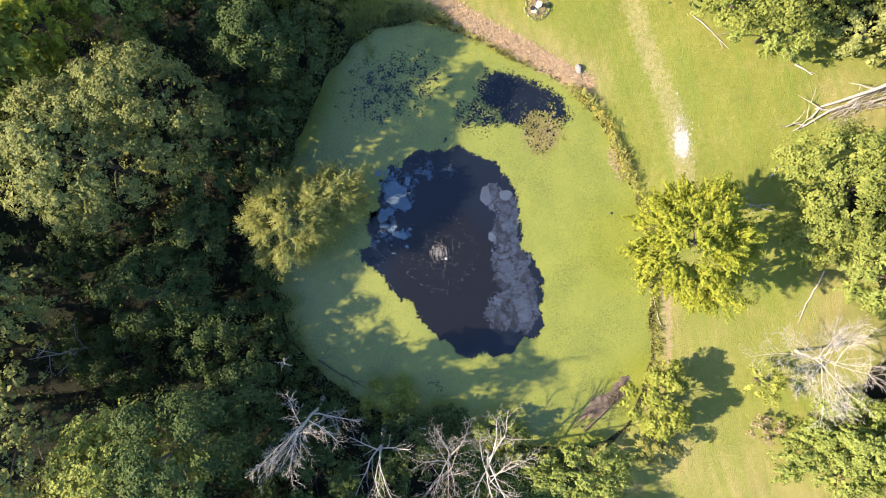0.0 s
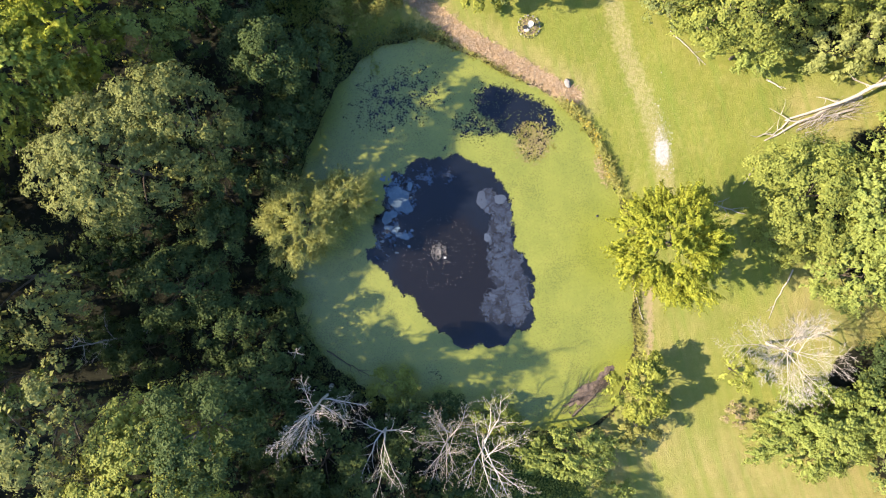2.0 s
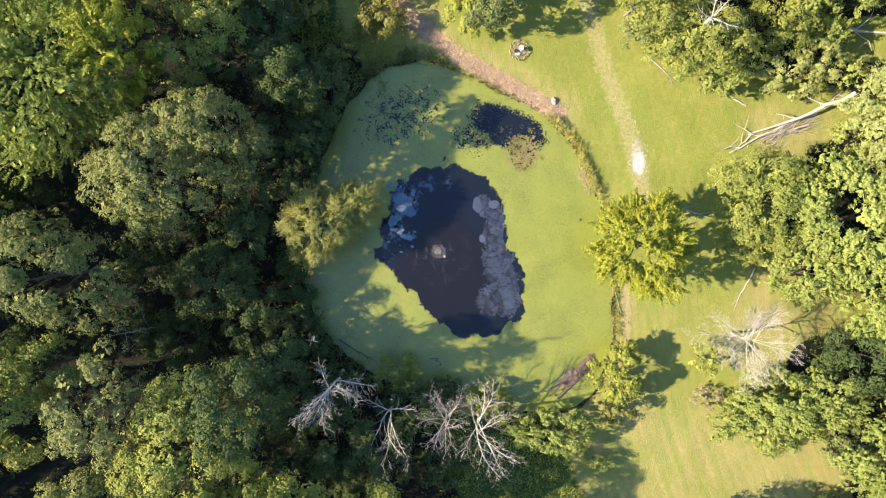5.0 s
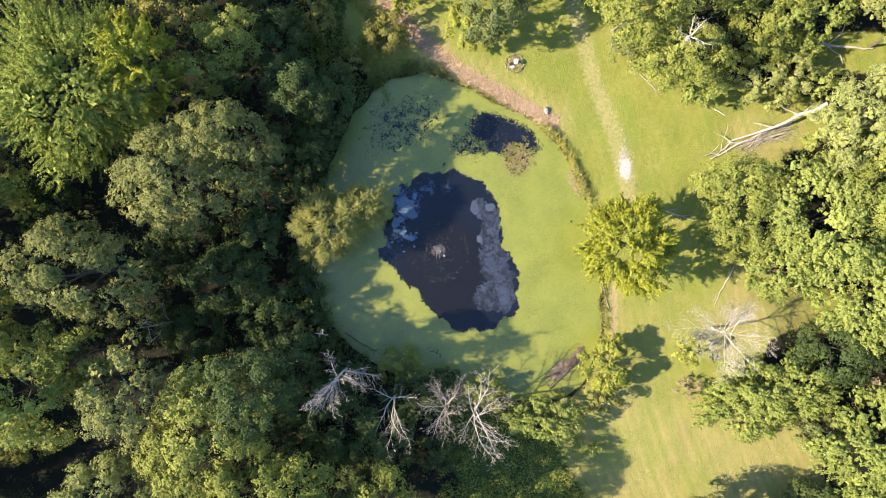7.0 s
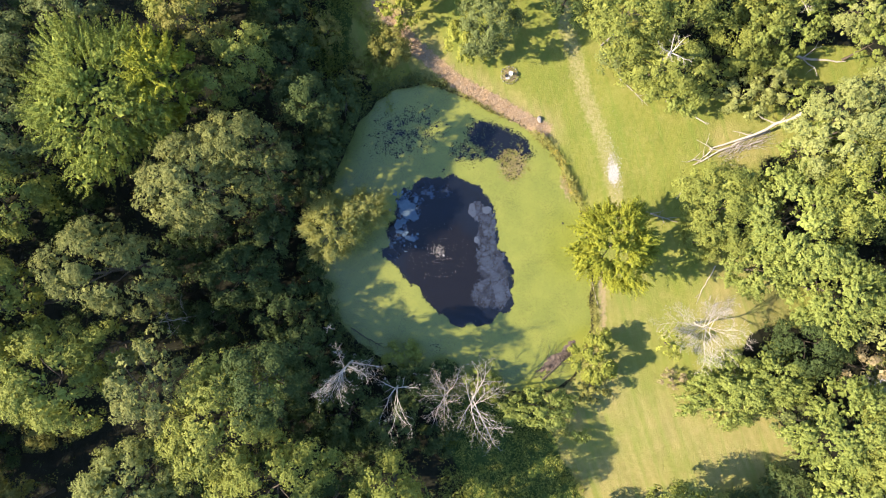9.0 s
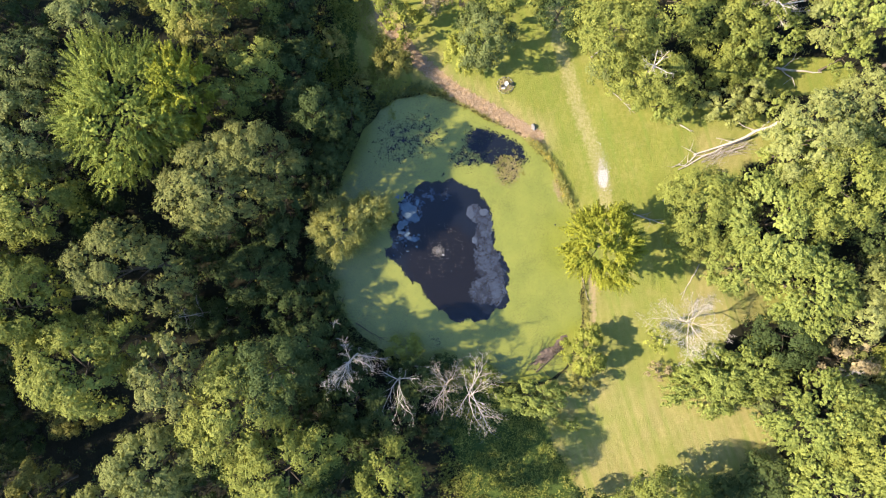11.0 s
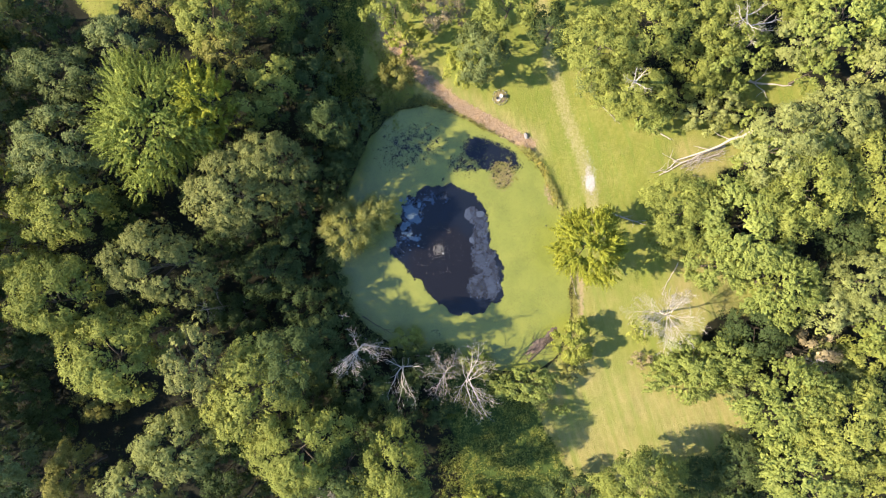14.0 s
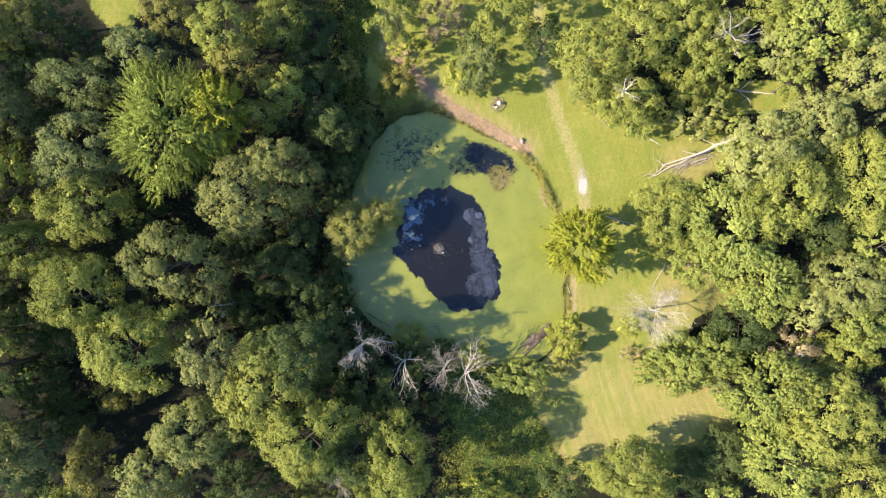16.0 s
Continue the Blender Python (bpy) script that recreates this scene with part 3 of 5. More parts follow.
def crown_arrays(rng, kind, R, H, foot, density, stretch=(1.0, 1.0), turn=0.0, peak=0.0, gap=0.0):
    """Leaves in clumps or sprays on boughs, round a domed, uneven crown, over larger shaded leaves that close it inside."""
    nb, bs, cr, ll, lw, _ = KINDS[kind]
    nb = max(14, int(1.2 * nb * min(1.5, max(0.4, R / 7.0))))
    zb = H * foot
    hz = (H - zb) * 0.55
    zc = H - hz
    i = np.arange(nb) + 0.5
    u = np.clip(-0.25 + 1.22 * (i / nb) + rng.normal(0, 0.05, nb), -0.3, 0.97)
    az = i * 2.39996 + rng.normal(0, 0.25, nb) + rng.uniform(0, 6)
    crest = np.arange(nb) >= nb - max(2, nb // 14)       # boughs that close the crown's top
    ph = rng.uniform(0, 6.28, 4)
    lob = 1 + 0.09 * np.sin(2 * az + ph[0]) + 0.08 * np.sin(3 * az + ph[1]) + 0.07 * np.sin(5 * az + ph[2])
    side = np.sqrt(1 - u * u) * (1 - peak * np.clip(u, 0, 1))
    side = np.maximum(np.where(crest, rng.uniform(0.0, 0.2, nb), side), gap)
    far = rng.uniform(0.68, 0.9, nb)
    dirs = np.stack([np.cos(az) * side, np.sin(az) * side, u], 1)
    bc = np.stack([dirs[:, 0] * R * lob * far, dirs[:, 1] * R * lob * far, u * hz * 0.82], 1)
    rb = R * bs * 0.88 * rng.uniform(0.7, 1.3, nb) * (7.0 / max(R, 7.0)) ** 0.25
    total = density * math.pi * R * R
    spray = kind in FINGER
    per = {"maple": 38, "ash": 22}.get(kind, 14)
    cr = cr * (1.12 if R > 3 else 0.85)
    nclump = max(40, int(total / per))
    weight = rb ** 2 * (0.22 + 0.78 * step(-0.15, 0.25, u))
    share = rng.choice(nb, nclump, p=weight / np.sum(weight))
    cd = unit(rng.normal(size=(nclump, 3)) * 0.75 + unit(dirs[share] + [0, 0, 0.8]))
    reach = rb[share] * np.where(rng.random(nclump) < 0.05, rng.uniform(1.05, 1.3, nclump), rng.uniform(0.82, 1.04, nclump))
    cc = bc[share] + cd * reach[:, None] * [1, 1, 0.85]
    cs = cr * rng.uniform(0.6, 1.25, nclump)
    nd = np.repeat(cd, per, 0)
    tip = unit(rng.normal(size=nd.shape) + nd * 0.7 + [0, 0, 0.6])
    off = tip * rng.uniform(0.55, 1.12, (len(nd), 1)) * [1, 1, 0.75]
    at = np.repeat(cc, per, 0) + off * np.repeat(cs, per)[:, None]
    nrm = unit(tip * 0.45 + nd * 0.8 + rng.normal(size=at.shape) * 0.22 + [0, 0, 0.15])
    along = None
    if spray:
        long, wide = FINGER[kind]
        radial = unit(cc * [1, 1, 0.25])
        axis = unit(radial * 0.8 + cd * 0.45 + [0, 0, -0.12 if kind == "willow" else 0.22] + rng.normal(0, 0.5 if kind == "willow" else 0.17, cc.shape))
        axis = np.repeat(axis, per, 0)
        a = np.tile(np.linspace(-0.45, 0.75, per), nclump) + rng.normal(0, 0.05, len(nd))
        size = np.repeat(rng.uniform(0.7, 1.3, nclump), per)
        lat = rng.normal(size=nd.shape)
        lat = unit(lat - axis * np.sum(lat * axis, 1, keepdims=True)) * [1, 1, 0.6]
        at = np.repeat(cc, per, 0) + axis * (a * long * size)[:, None] + lat * (wide * size * (0.95 - 0.8 * np.clip(a, 0, 1)) * rng.uniform(0.3, 1.0, len(a)))[:, None]
        nrm = unit(nd * 0.75 + lat * 0.5 + rng.normal(size=at.shape) * 0.2 + [0, 0, 0.3])
        along = axis + lat * 0.6 + rng.normal(size=at.shape) * 0.25
    # the inner leaves, larger and fewer, on a smaller bough
    nin = int(INNER * {"oak": 0.55, "maple": 2.2, "willow": 1.8, "ash": 1.6}.get(kind, 1.0) * math.pi * R * R)
    pick = rng.choice(nb, nin, p=rb ** 2 / np.sum(rb ** 2))
    idir = unit(rng.normal(size=(nin, 3)) * 0.9 + unit(dirs[pick] + [0, 0, 0.5]))
    iat = bc[pick] * rng.uniform(0.82, 1.0, (nin, 1)) + idir * (rb[pick] * rng.uniform(0.35, 0.72, nin))[:, None] * [1, 1, 0.8]
    inrm = unit(idir + rng.normal(0, 0.35, iat.shape) + [0, 0, 0.3])
    c, s_ = math.cos(turn), math.sin(turn)

    def place(p):
        q = p * [stretch[0], stretch[1], 1]
        return np.stack([q[:, 0] * c - q[:, 1] * s_, q[:, 0] * s_ + q[:, 1] * c, q[:, 2] + zc], 1)

    def swing(p):
        return np.stack([p[:, 0] * c - p[:, 1] * s_, p[:, 0] * s_ + p[:, 1] * c, p[:, 2]], 1)

    v, f = blades(rng, place(at), swing(nrm), ll * 0.78, lw * 0.84, None if along is None else swing(along))
    grown = 0.75 if kind == "maple" else min(0.85, 0.4 + R / 14.0)
    v2, f2 = blades(rng, place(iat), swing(inrm), 0.95 * grown, 0.75 * grown)
    return np.concatenate([v, v2]), np.concatenate([f, f2 + len(v)]), place(bc)


def tree(name, kind, x, y, H, R, seed, label, stretch=(1.0, 1.0), turn=0.0, peak=0.0, density=1.0, foot=None, group="", category="tree", gap=0.0):
    rng = np.random.default_rng(seed)
    z = float(ground_z(np.array([x]), np.array([y]))[0])
    top = thing(name, (x, y, z - 0.05), label, category, group)
    v, f, boughs = crown_arrays(rng, kind, R, H, KINDS[kind][5] if foot is None else foot, DENSITY * density, stretch, turn, peak, gap)
    quads("crown", v, f, LEAF[kind], top)
    r0 = 0.008 * H + 0.014 * R + 0.03
    t = Tubes()
    hs = np.linspace(0, 0.7, 7) * H
    sway = rng.normal(0, 0.012 * H, (7, 2)).cumsum(0) * 0.5
    sway[0] = 0
    trunk = np.column_stack([sway, hs])
    t.add(trunk, r0 * np.array([1.5, 1.0, 0.86, 0.72, 0.55, 0.38, 0.2]), 8)
    t.make("trunk", BARK, top)
    for b in boughs[rng.permutation(len(boughs))[:6]]:
        t = Tubes()
        h0 = np.clip(b[2] - 0.35 * math.hypot(b[0], b[1]) - 0.1 * H, 0.18 * H, 0.72 * H)
        p0 = np.array([np.interp(h0, hs, trunk[:, 0]), np.interp(h0, hs, trunk[:, 1]), h0])
        m_ = (p0 + b) / 2 + rng.normal(0, 0.04 * R, 3) + [0, 0, 0.06 * R]
        t.add([p0, (p0 + m_) / 2 + [0, 0, 0.02 * R], m_, b], r0 * np.array([0.42, 0.34, 0.24, 0.08]), 5)
        t.make("limb", BARK, top)
    return top


def dead_tree(name, x, y, H, R, seed, label, lean=(0.0, 0.0), material=None, limbs=9, twigs=1.0, thick=1.0, low=0.3, ways=()):
    """A bare tree: a trunk, main branches and the twigs on them."""
    rng = np.random.default_rng(seed)
    mat = material or DEADWOOD
    z = float(ground_z(np.array([x]), np.array([y]))[0])
    top = thing(name, (x, y, z - 0.1), label, "dead tree", "bare dead trees")
    hs = np.linspace(0, 1, 8)
    sway = rng.normal(0, 0.014 * H, (8, 2)).cumsum(0)
    sway[0] = 0
    trunk = np.column_stack([sway[:, 0] + lean[0] * hs ** 1.2, sway[:, 1] + lean[1] * hs ** 1.2, hs * H])
    r0 = (0.013 * H + 0.03) * thick
    t = Tubes()
    t.add(trunk, r0 * np.interp(hs, [0, 0.08, 1], [1.5, 1.0, 0.14]), 8)
    t.make("trunk", mat, top)
    for k in range(len(ways) or limbs):
        s_ = low + (0.97 - low) * (k + rng.uniform(0.1, 0.9)) / (len(ways) or limbs)
        p = np.array([np.interp(s_, hs, trunk[:, j]) for j in range(3)])
        az = k * 2.39996 + rng.normal(0, 0.3) + seed
        size = R * (1.05 - 0.45 * s_) * rng.uniform(0.75, 1.1)
        if ways:
            az, size = radians(ways[k][0]), R * ways[k][1]
        t = Tubes()

        def grow(p, d, length, r, level):
            n = (6, 4, 2, 2)[level]
            pts, q, dd = [p], p, d
            for _ in range(n):
                dd = unit(dd + rng.normal(0, 0.13, 3) + [0, 0, 0.03])
                q = q + dd * length / n
                pts.append(q)
            t.add(pts, r * np.linspace(1, 0.22, n + 1), (6, 4, 3, 3)[level])
            if level < 3:
                kids = int(round(((11, 6, 2)[level]) * twigs))
                for j in range(kids):
                    a = (j + rng.uniform(0.2, 0.9)) / kids * 0.85 + 0.15
                    i0 = min(int(a * n), n - 1)
                    o = pts[i0] + (pts[i0 + 1] - pts[i0]) * (a * n - i0)
                    side = unit(np.cross(pts[i0 + 1] - pts[i0], [0, 0, 1.0]) * (1 if j % 2 else -1) + rng.normal(0, 0.35, 3))
                    nd = unit(unit(pts[i0 + 1] - pts[i0]) * 0.85 + side * rng.uniform(0.45, 0.95))
                    grow(o, nd, length * (0.5, 0.45, 0.45)[level] * rng.uniform(0.6, 1.15) * (1.25 - 0.8 * a), max(r * (1 - 0.7 * a) * 0.5, 0.011), level + 1)

        d0 = np.array([math.cos(az), math.sin(az), rng.uniform(0.25, 0.75)])
        grow(p, unit(d0), size, max(r0 * (1.05 - s_) * 0.7, 0.045 * thick), 0)
        t.make("branch", mat, top)
    return top


def fallen(name, x, y, turn, length, r, seed, label, material=None, limbs=5, rise=0.0, z0=0.0):
    """A trunk lying on the ground with what is left of its branches."""
    rng = np.random.default_rng(seed)
    mat = material or DEADWOOD
    top = thing(name, (x, y, max(WATER, float(ground_z(np.array([x]), np.array([y]))[0])) + z0), label, "fallen tree", "fallen dead wood")
    c, s_ = math.cos(turn), math.sin(turn)
    a = np.linspace(0, 1, 9)
    bend = rng.normal(0, 0.012 * length, 9).cumsum()
    p = np.column_stack([a * length * c - bend * s_, a * length * s_ + bend * c, r + rise * a * length])
    t = Tubes()
    t.add(p, r * np.linspace(1, 0.3, 9), 8)
    t.make("trunk", mat, top)
    for k in range(limbs):
        i0 = rng.integers(2, 8)
        side = rng.choice([-1, 1])
        d0 = turn + side * rng.uniform(0.3, 0.9)
        L = length * rng.uniform(0.12, 0.35)
        t = Tubes()
        q = [p[i0] + [math.cos(d0) * L * b + rng.normal(0, 0.05 * L), math.sin(d0) * L * b + rng.normal(0, 0.05 * L), 0.25 * L * b * rng.uniform(0, 1)] for b in (0.3, 0.65, 1.0)]
        t.add([p[i0], *q], r * 0.4 * np.array([1, 0.8, 0.5, 0.2]), 5)
        for b in q[:2]:
            e = b + np.append(rng.normal(0, 0.25 * L, 2), 0.08 * L)
            t.add([b, (b + e) / 2 + rng.normal(0, 0.03 * L, 3), e], r * 0.16 * np.array([1, 0.7, 0.3]), 4)
        t.make("branch", mat, top)
    return top


# ---------------------------------------------------------------- living trees and shrubs
tree("oak_tree", "oak", -34.0, 8.8, 22.5, 7.2, 100, "broad oak with olive grey-green leaves", turn=-0.35, foot=0.1, density=1.5)
tree("oak_tree", "oak", -26.9, 13.0, 23, 5.9, 101, "broad oak with olive grey-green leaves", stretch=(1.03, 0.97), turn=0.17, foot=0.08, density=1.5)
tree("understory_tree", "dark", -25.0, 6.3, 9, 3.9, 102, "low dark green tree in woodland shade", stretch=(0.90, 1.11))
tree("ash_tree", "ash", -45.5, 20.0, 23.5, 10.1, 103, "tall ash with fine light green leaves", stretch=(0.96, 1.05), density=1.45)
tree("young_maple", "maple", -37.0, 22.6, 25, 4.9, 104, "maple with fresh bright green leaves", stretch=(0.87, 1.15), density=1.5)
tree("oak_tree", "oak", -44.6, -3.2, 24, 7.3, 105, "broad oak with olive grey-green leaves", stretch=(1.08, 0.93), turn=-0.26, density=1.3)
tree("poplar_tree", "blue", -60.9, 15.7, 22, 6.9, 106, "poplar with cool grey-green leaves", stretch=(1.15, 0.87), turn=0.17)
tree("broadleaf_tree", "green", -60.2, 6.0, 21, 6.6, 107, "broadleaf tree with mid-green leaves", stretch=(1.07, 0.93))
tree("yellowing_tree", "yellow", -73.6, 11.1, 23, 5.5, 108, "tree with leaves turning yellow", stretch=(0.82, 1.22))
tree("broadleaf_tree", "green", -71.4, -0.7, 20, 5.6, 109, "broadleaf tree with mid-green leaves", stretch=(1.09, 0.92))
tree("broadleaf_tree", "green", -59.6, -8.2, 25, 7, 110, "broadleaf tree with mid-green leaves", stretch=(0.96, 1.04), turn=0.52)
tree("understory_tree", "dark", -73.5, -13.6, 12, 5.6, 111, "low dark green tree in woodland shade")
tree("broadleaf_tree", "green", -51.4, -17.6, 25.5, 6.8, 112, "broadleaf tree with mid-green leaves", stretch=(1.04, 0.96), turn=-0.52)
tree("oak_tree", "oak", -38.8, -18.1, 24, 5.4, 113, "broad oak with olive grey-green leaves", stretch=(0.86, 1.16))
tree("broadleaf_tree", "green", -46.0, -14.1, 21, 4.1, 114, "broadleaf tree with mid-green leaves")
tree("broadleaf_tree", "green", -29.6, -24.2, 21, 8.4, 115, "broadleaf tree with mid-green leaves", stretch=(0.94, 1.07), turn=-0.35)
tree("understory_tree", "dark", -24.0, -18.4, 24, 5.6, 116, "tall dark green tree in woodland shade", density=1.5, foot=0.05)
tree("broadleaf_tree", "green", -22.0, -32.4, 23.5, 7, 117, "broadleaf tree with mid-green leaves", density=1.2)
tree("silver_maple", "pale", -42.0, -31.8, 21, 6.5, 118, "maple with pale silvery green leaves", stretch=(1.12, 0.89))
tree("silver_maple", "pale", -49.1, -39.4, 20, 5.7, 119, "maple with pale silvery green leaves")
tree("hickory_tree", "rust", -61.3, -38.6, 17, 5.3, 120, "tree with leaves turning olive brown", stretch=(0.78, 1.28), peak=0.35)
tree("poplar_tree", "blue", -72.5, -36.5, 17, 6, 121, "poplar with cool grey-green leaves", stretch=(0.97, 1.03))
tree("understory_tree", "dark", -69.8, -32.5, 5, 4.4, 122, "low dark green tree in woodland shade", stretch=(1.12, 0.89))
tree("understory_tree", "dark", -74.4, -26.3, 7, 5.3, 123, "low dark green tree in woodland shade", stretch=(1.10, 0.91))
tree("broadleaf_tree", "green", -6.9, -36.0, 22, 6.3, 124, "broadleaf tree with mid-green leaves", stretch=(0.90, 1.11), turn=0.26, density=1.4)
tree("poplar_tree", "blue", -62.0, 27.8, 19, 6, 125, "poplar with cool grey-green leaves", stretch=(1.30, 0.77), turn=-0.17)
tree("poplar_tree", "blue", -52.4, 33.0, 19, 4.5, 126, "poplar with cool grey-green leaves", stretch=(1.06, 0.94))
tree("hickory_tree", "rust", -46.9, 39.5, 19, 4.1, 127, "tree with leaves turning olive brown", stretch=(1.07, 0.94))
tree("understory_tree", "dark", -72.9, 30.6, 14, 5.2, 128, "low dark green tree in woodland shade", stretch=(0.91, 1.10))
tree("hickory_tree", "rust", -72.4, 37.8, 20, 5.4, 129, "tree with leaves turning olive brown", stretch=(1.05, 0.95))
tree("broadleaf_tree", "green", -38.0, 36.6, 19, 5.3, 130, "broadleaf tree with mid-green leaves")
tree("hickory_tree", "rust", -35.0, 31.9, 18, 3.8, 131, "tree with leaves turning olive brown", stretch=(1.08, 0.93))
tree("broadleaf_tree", "green", -29.4, 40.0, 13, 5.3, 132, "broadleaf tree with mid-green leaves", stretch=(1.09, 0.92))
tree("broadleaf_tree", "green", -28.3, 27.8, 15, 4.2, 133, "broadleaf tree with mid-green leaves")
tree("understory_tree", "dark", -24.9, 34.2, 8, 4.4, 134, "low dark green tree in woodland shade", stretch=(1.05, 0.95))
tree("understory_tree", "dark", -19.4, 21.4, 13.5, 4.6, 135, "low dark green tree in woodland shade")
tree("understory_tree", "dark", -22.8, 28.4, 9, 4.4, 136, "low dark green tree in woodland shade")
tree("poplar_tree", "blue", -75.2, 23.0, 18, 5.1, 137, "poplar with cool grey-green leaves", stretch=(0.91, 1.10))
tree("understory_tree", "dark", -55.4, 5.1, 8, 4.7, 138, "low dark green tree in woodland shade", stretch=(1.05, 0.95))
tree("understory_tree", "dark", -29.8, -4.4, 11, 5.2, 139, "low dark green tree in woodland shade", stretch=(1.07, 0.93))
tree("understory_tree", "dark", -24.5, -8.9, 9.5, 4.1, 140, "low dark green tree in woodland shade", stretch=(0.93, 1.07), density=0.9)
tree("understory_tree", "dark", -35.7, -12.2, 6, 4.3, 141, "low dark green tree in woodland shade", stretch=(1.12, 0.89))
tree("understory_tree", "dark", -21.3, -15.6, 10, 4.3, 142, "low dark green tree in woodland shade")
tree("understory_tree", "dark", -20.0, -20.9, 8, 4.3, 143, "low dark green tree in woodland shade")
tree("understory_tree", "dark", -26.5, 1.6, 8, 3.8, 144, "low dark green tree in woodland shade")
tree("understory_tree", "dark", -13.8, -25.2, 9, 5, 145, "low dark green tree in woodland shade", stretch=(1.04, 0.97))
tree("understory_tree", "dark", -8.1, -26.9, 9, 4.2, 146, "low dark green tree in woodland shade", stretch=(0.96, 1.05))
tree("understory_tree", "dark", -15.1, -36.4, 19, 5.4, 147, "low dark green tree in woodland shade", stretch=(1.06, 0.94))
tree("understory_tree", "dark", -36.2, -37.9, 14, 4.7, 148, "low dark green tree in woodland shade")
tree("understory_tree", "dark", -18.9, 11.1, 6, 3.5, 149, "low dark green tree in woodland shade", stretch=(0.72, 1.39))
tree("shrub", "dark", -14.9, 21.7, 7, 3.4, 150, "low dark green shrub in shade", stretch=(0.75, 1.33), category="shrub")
tree("hickory_tree", "rust", -60.1, -27.6, 6, 4.2, 151, "tree with leaves turning olive brown", stretch=(1.07, 0.93))
tree("hickory_tree", "rust", -21.2, -43.3, 9, 4.5, 152, "tree with leaves turning olive brown", stretch=(1.29, 0.77))
tree("broadleaf_tree", "green", -14.0, -43.0, 9, 3.8, 153, "broadleaf tree with mid-green leaves", stretch=(1.11, 0.90))
tree("understory_tree", "dark", -33.7, -43.4, 16, 5, 154, "low dark green tree in woodland shade", stretch=(1.32, 0.76))
tree("understory_tree", "dark", -69.6, -16.9, 8, 4.7, 155, "low dark green tree in woodland shade")
tree("silver_maple", "pale", -75.7, -42.4, 17, 4.7, 156, "maple with pale silvery green leaves")
tree("broadleaf_tree", "green", -67.1, -3.6, 18, 3.7, 157, "broadleaf tree with mid-green leaves")
tree("willow_tree", "willow", -16.0, 3.1, 12.5, 5.2, 158, "feathery willow with olive yellow leaves leaning over pond", stretch=(1.0, 1.0), turn=0.44, density=2.7, foot=0.05)
tree("willow_tree", "willow", -11.5, 5.8, 10.5, 3.5, 291, "smaller feathery olive willow stem over pond", stretch=(1.25, 0.9), turn=0.6, density=2.6, foot=0.1)
tree("shrub", "dark", -4.1, -21.4, 6, 3.7, 159, "low dark green shrub in shade", stretch=(1.08, 0.92), category="shrub")
tree("shrub", "dark", -1.0, -29.8, 3, 3.1, 160, "low dark green shrub in shade", stretch=(1.18, 0.85), foot=0, category="shrub")
tree("shrub", "dark", -14.7, -18.3, 6, 3.4, 161, "low dark green shrub in shade", stretch=(1.15, 0.87), category="shrub")
tree("shrub", "lime", 15.3, -24.6, 5.5, 4.2, 162, "low bright green shrub", stretch=(1.39, 0.72), foot=0, density=1.4, category="shrub")
tree("shrub", "green", 7.6, -21.7, 3, 2.2, 163, "low mid-green shrub growing low on the ground", stretch=(1.20, 0.83), foot=0, category="shrub")
tree("shrub", "lime", 22.1, -29.3, 3, 1, 164, "low bright green shrub", stretch=(1.15, 0.87), foot=0, category="shrub")
tree("broadleaf_tree", "blue", 7.0, 33.6, 10.5, 4.8, 165, "broadleaf tree with mid-green leaves")
tree("rounded_bush", "yellow", 3.6, 31.9, 6.5, 3.4, 166, "rounded yellow-green bush on the lawn", stretch=(0.94, 1.06), foot=0.02, density=1.8, category="shrub")
tree("rounded_bush", "yellow", -6.4, 37.3, 5, 3.3, 167, "rounded yellow-green bush on the lawn", stretch=(1.10, 0.91), foot=0, category="shrub")
tree("broadleaf_tree", "green", -8.4, 40.9, 14, 4.5, 168, "broadleaf tree with mid-green leaves")
tree("copper_tree", "dry", 0.2, 41.9, 9, 4.2, 169, "small tree with reddish brown leaves")
tree("broadleaf_tree", "green", 11.3, 41.0, 14, 4.9, 170, "broadleaf tree with mid-green leaves", stretch=(1.04, 0.96))
tree("rounded_bush", "rust", -8.3, 31.0, 4.0, 3.4, 171, "rounded olive bush beside the bank path", stretch=(1.06, 0.94), foot=0, category="shrub")
tree("understory_tree", "dark", -24.2, 41.2, 9, 4.6, 172, "low dark green tree in woodland shade", stretch=(0.89, 1.12))
tree("understory_tree", "dark", 18.7, 37.9, 11, 3.9, 173, "low dark green tree in woodland shade")
tree("maple_tree", "maple", 25.0, 0.7, 15.0, 6.2, 174, "bright yellow-green maple beside the pond", turn=0.52, density=3.0, foot=0.08, gap=0.13)
# filler trees in shade-darkened leaves, added over gaps where sunlit soil would show
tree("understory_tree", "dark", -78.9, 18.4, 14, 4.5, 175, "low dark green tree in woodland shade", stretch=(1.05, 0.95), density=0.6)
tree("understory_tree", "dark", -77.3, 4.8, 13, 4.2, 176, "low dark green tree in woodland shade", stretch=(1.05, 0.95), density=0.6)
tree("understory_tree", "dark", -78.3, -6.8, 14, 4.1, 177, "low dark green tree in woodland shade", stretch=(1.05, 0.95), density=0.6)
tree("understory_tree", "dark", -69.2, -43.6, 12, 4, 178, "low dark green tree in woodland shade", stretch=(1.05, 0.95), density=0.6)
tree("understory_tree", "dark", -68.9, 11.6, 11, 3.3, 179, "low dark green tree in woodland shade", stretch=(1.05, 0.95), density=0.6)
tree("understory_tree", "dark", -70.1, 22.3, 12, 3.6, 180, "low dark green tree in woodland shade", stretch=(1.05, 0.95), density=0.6)
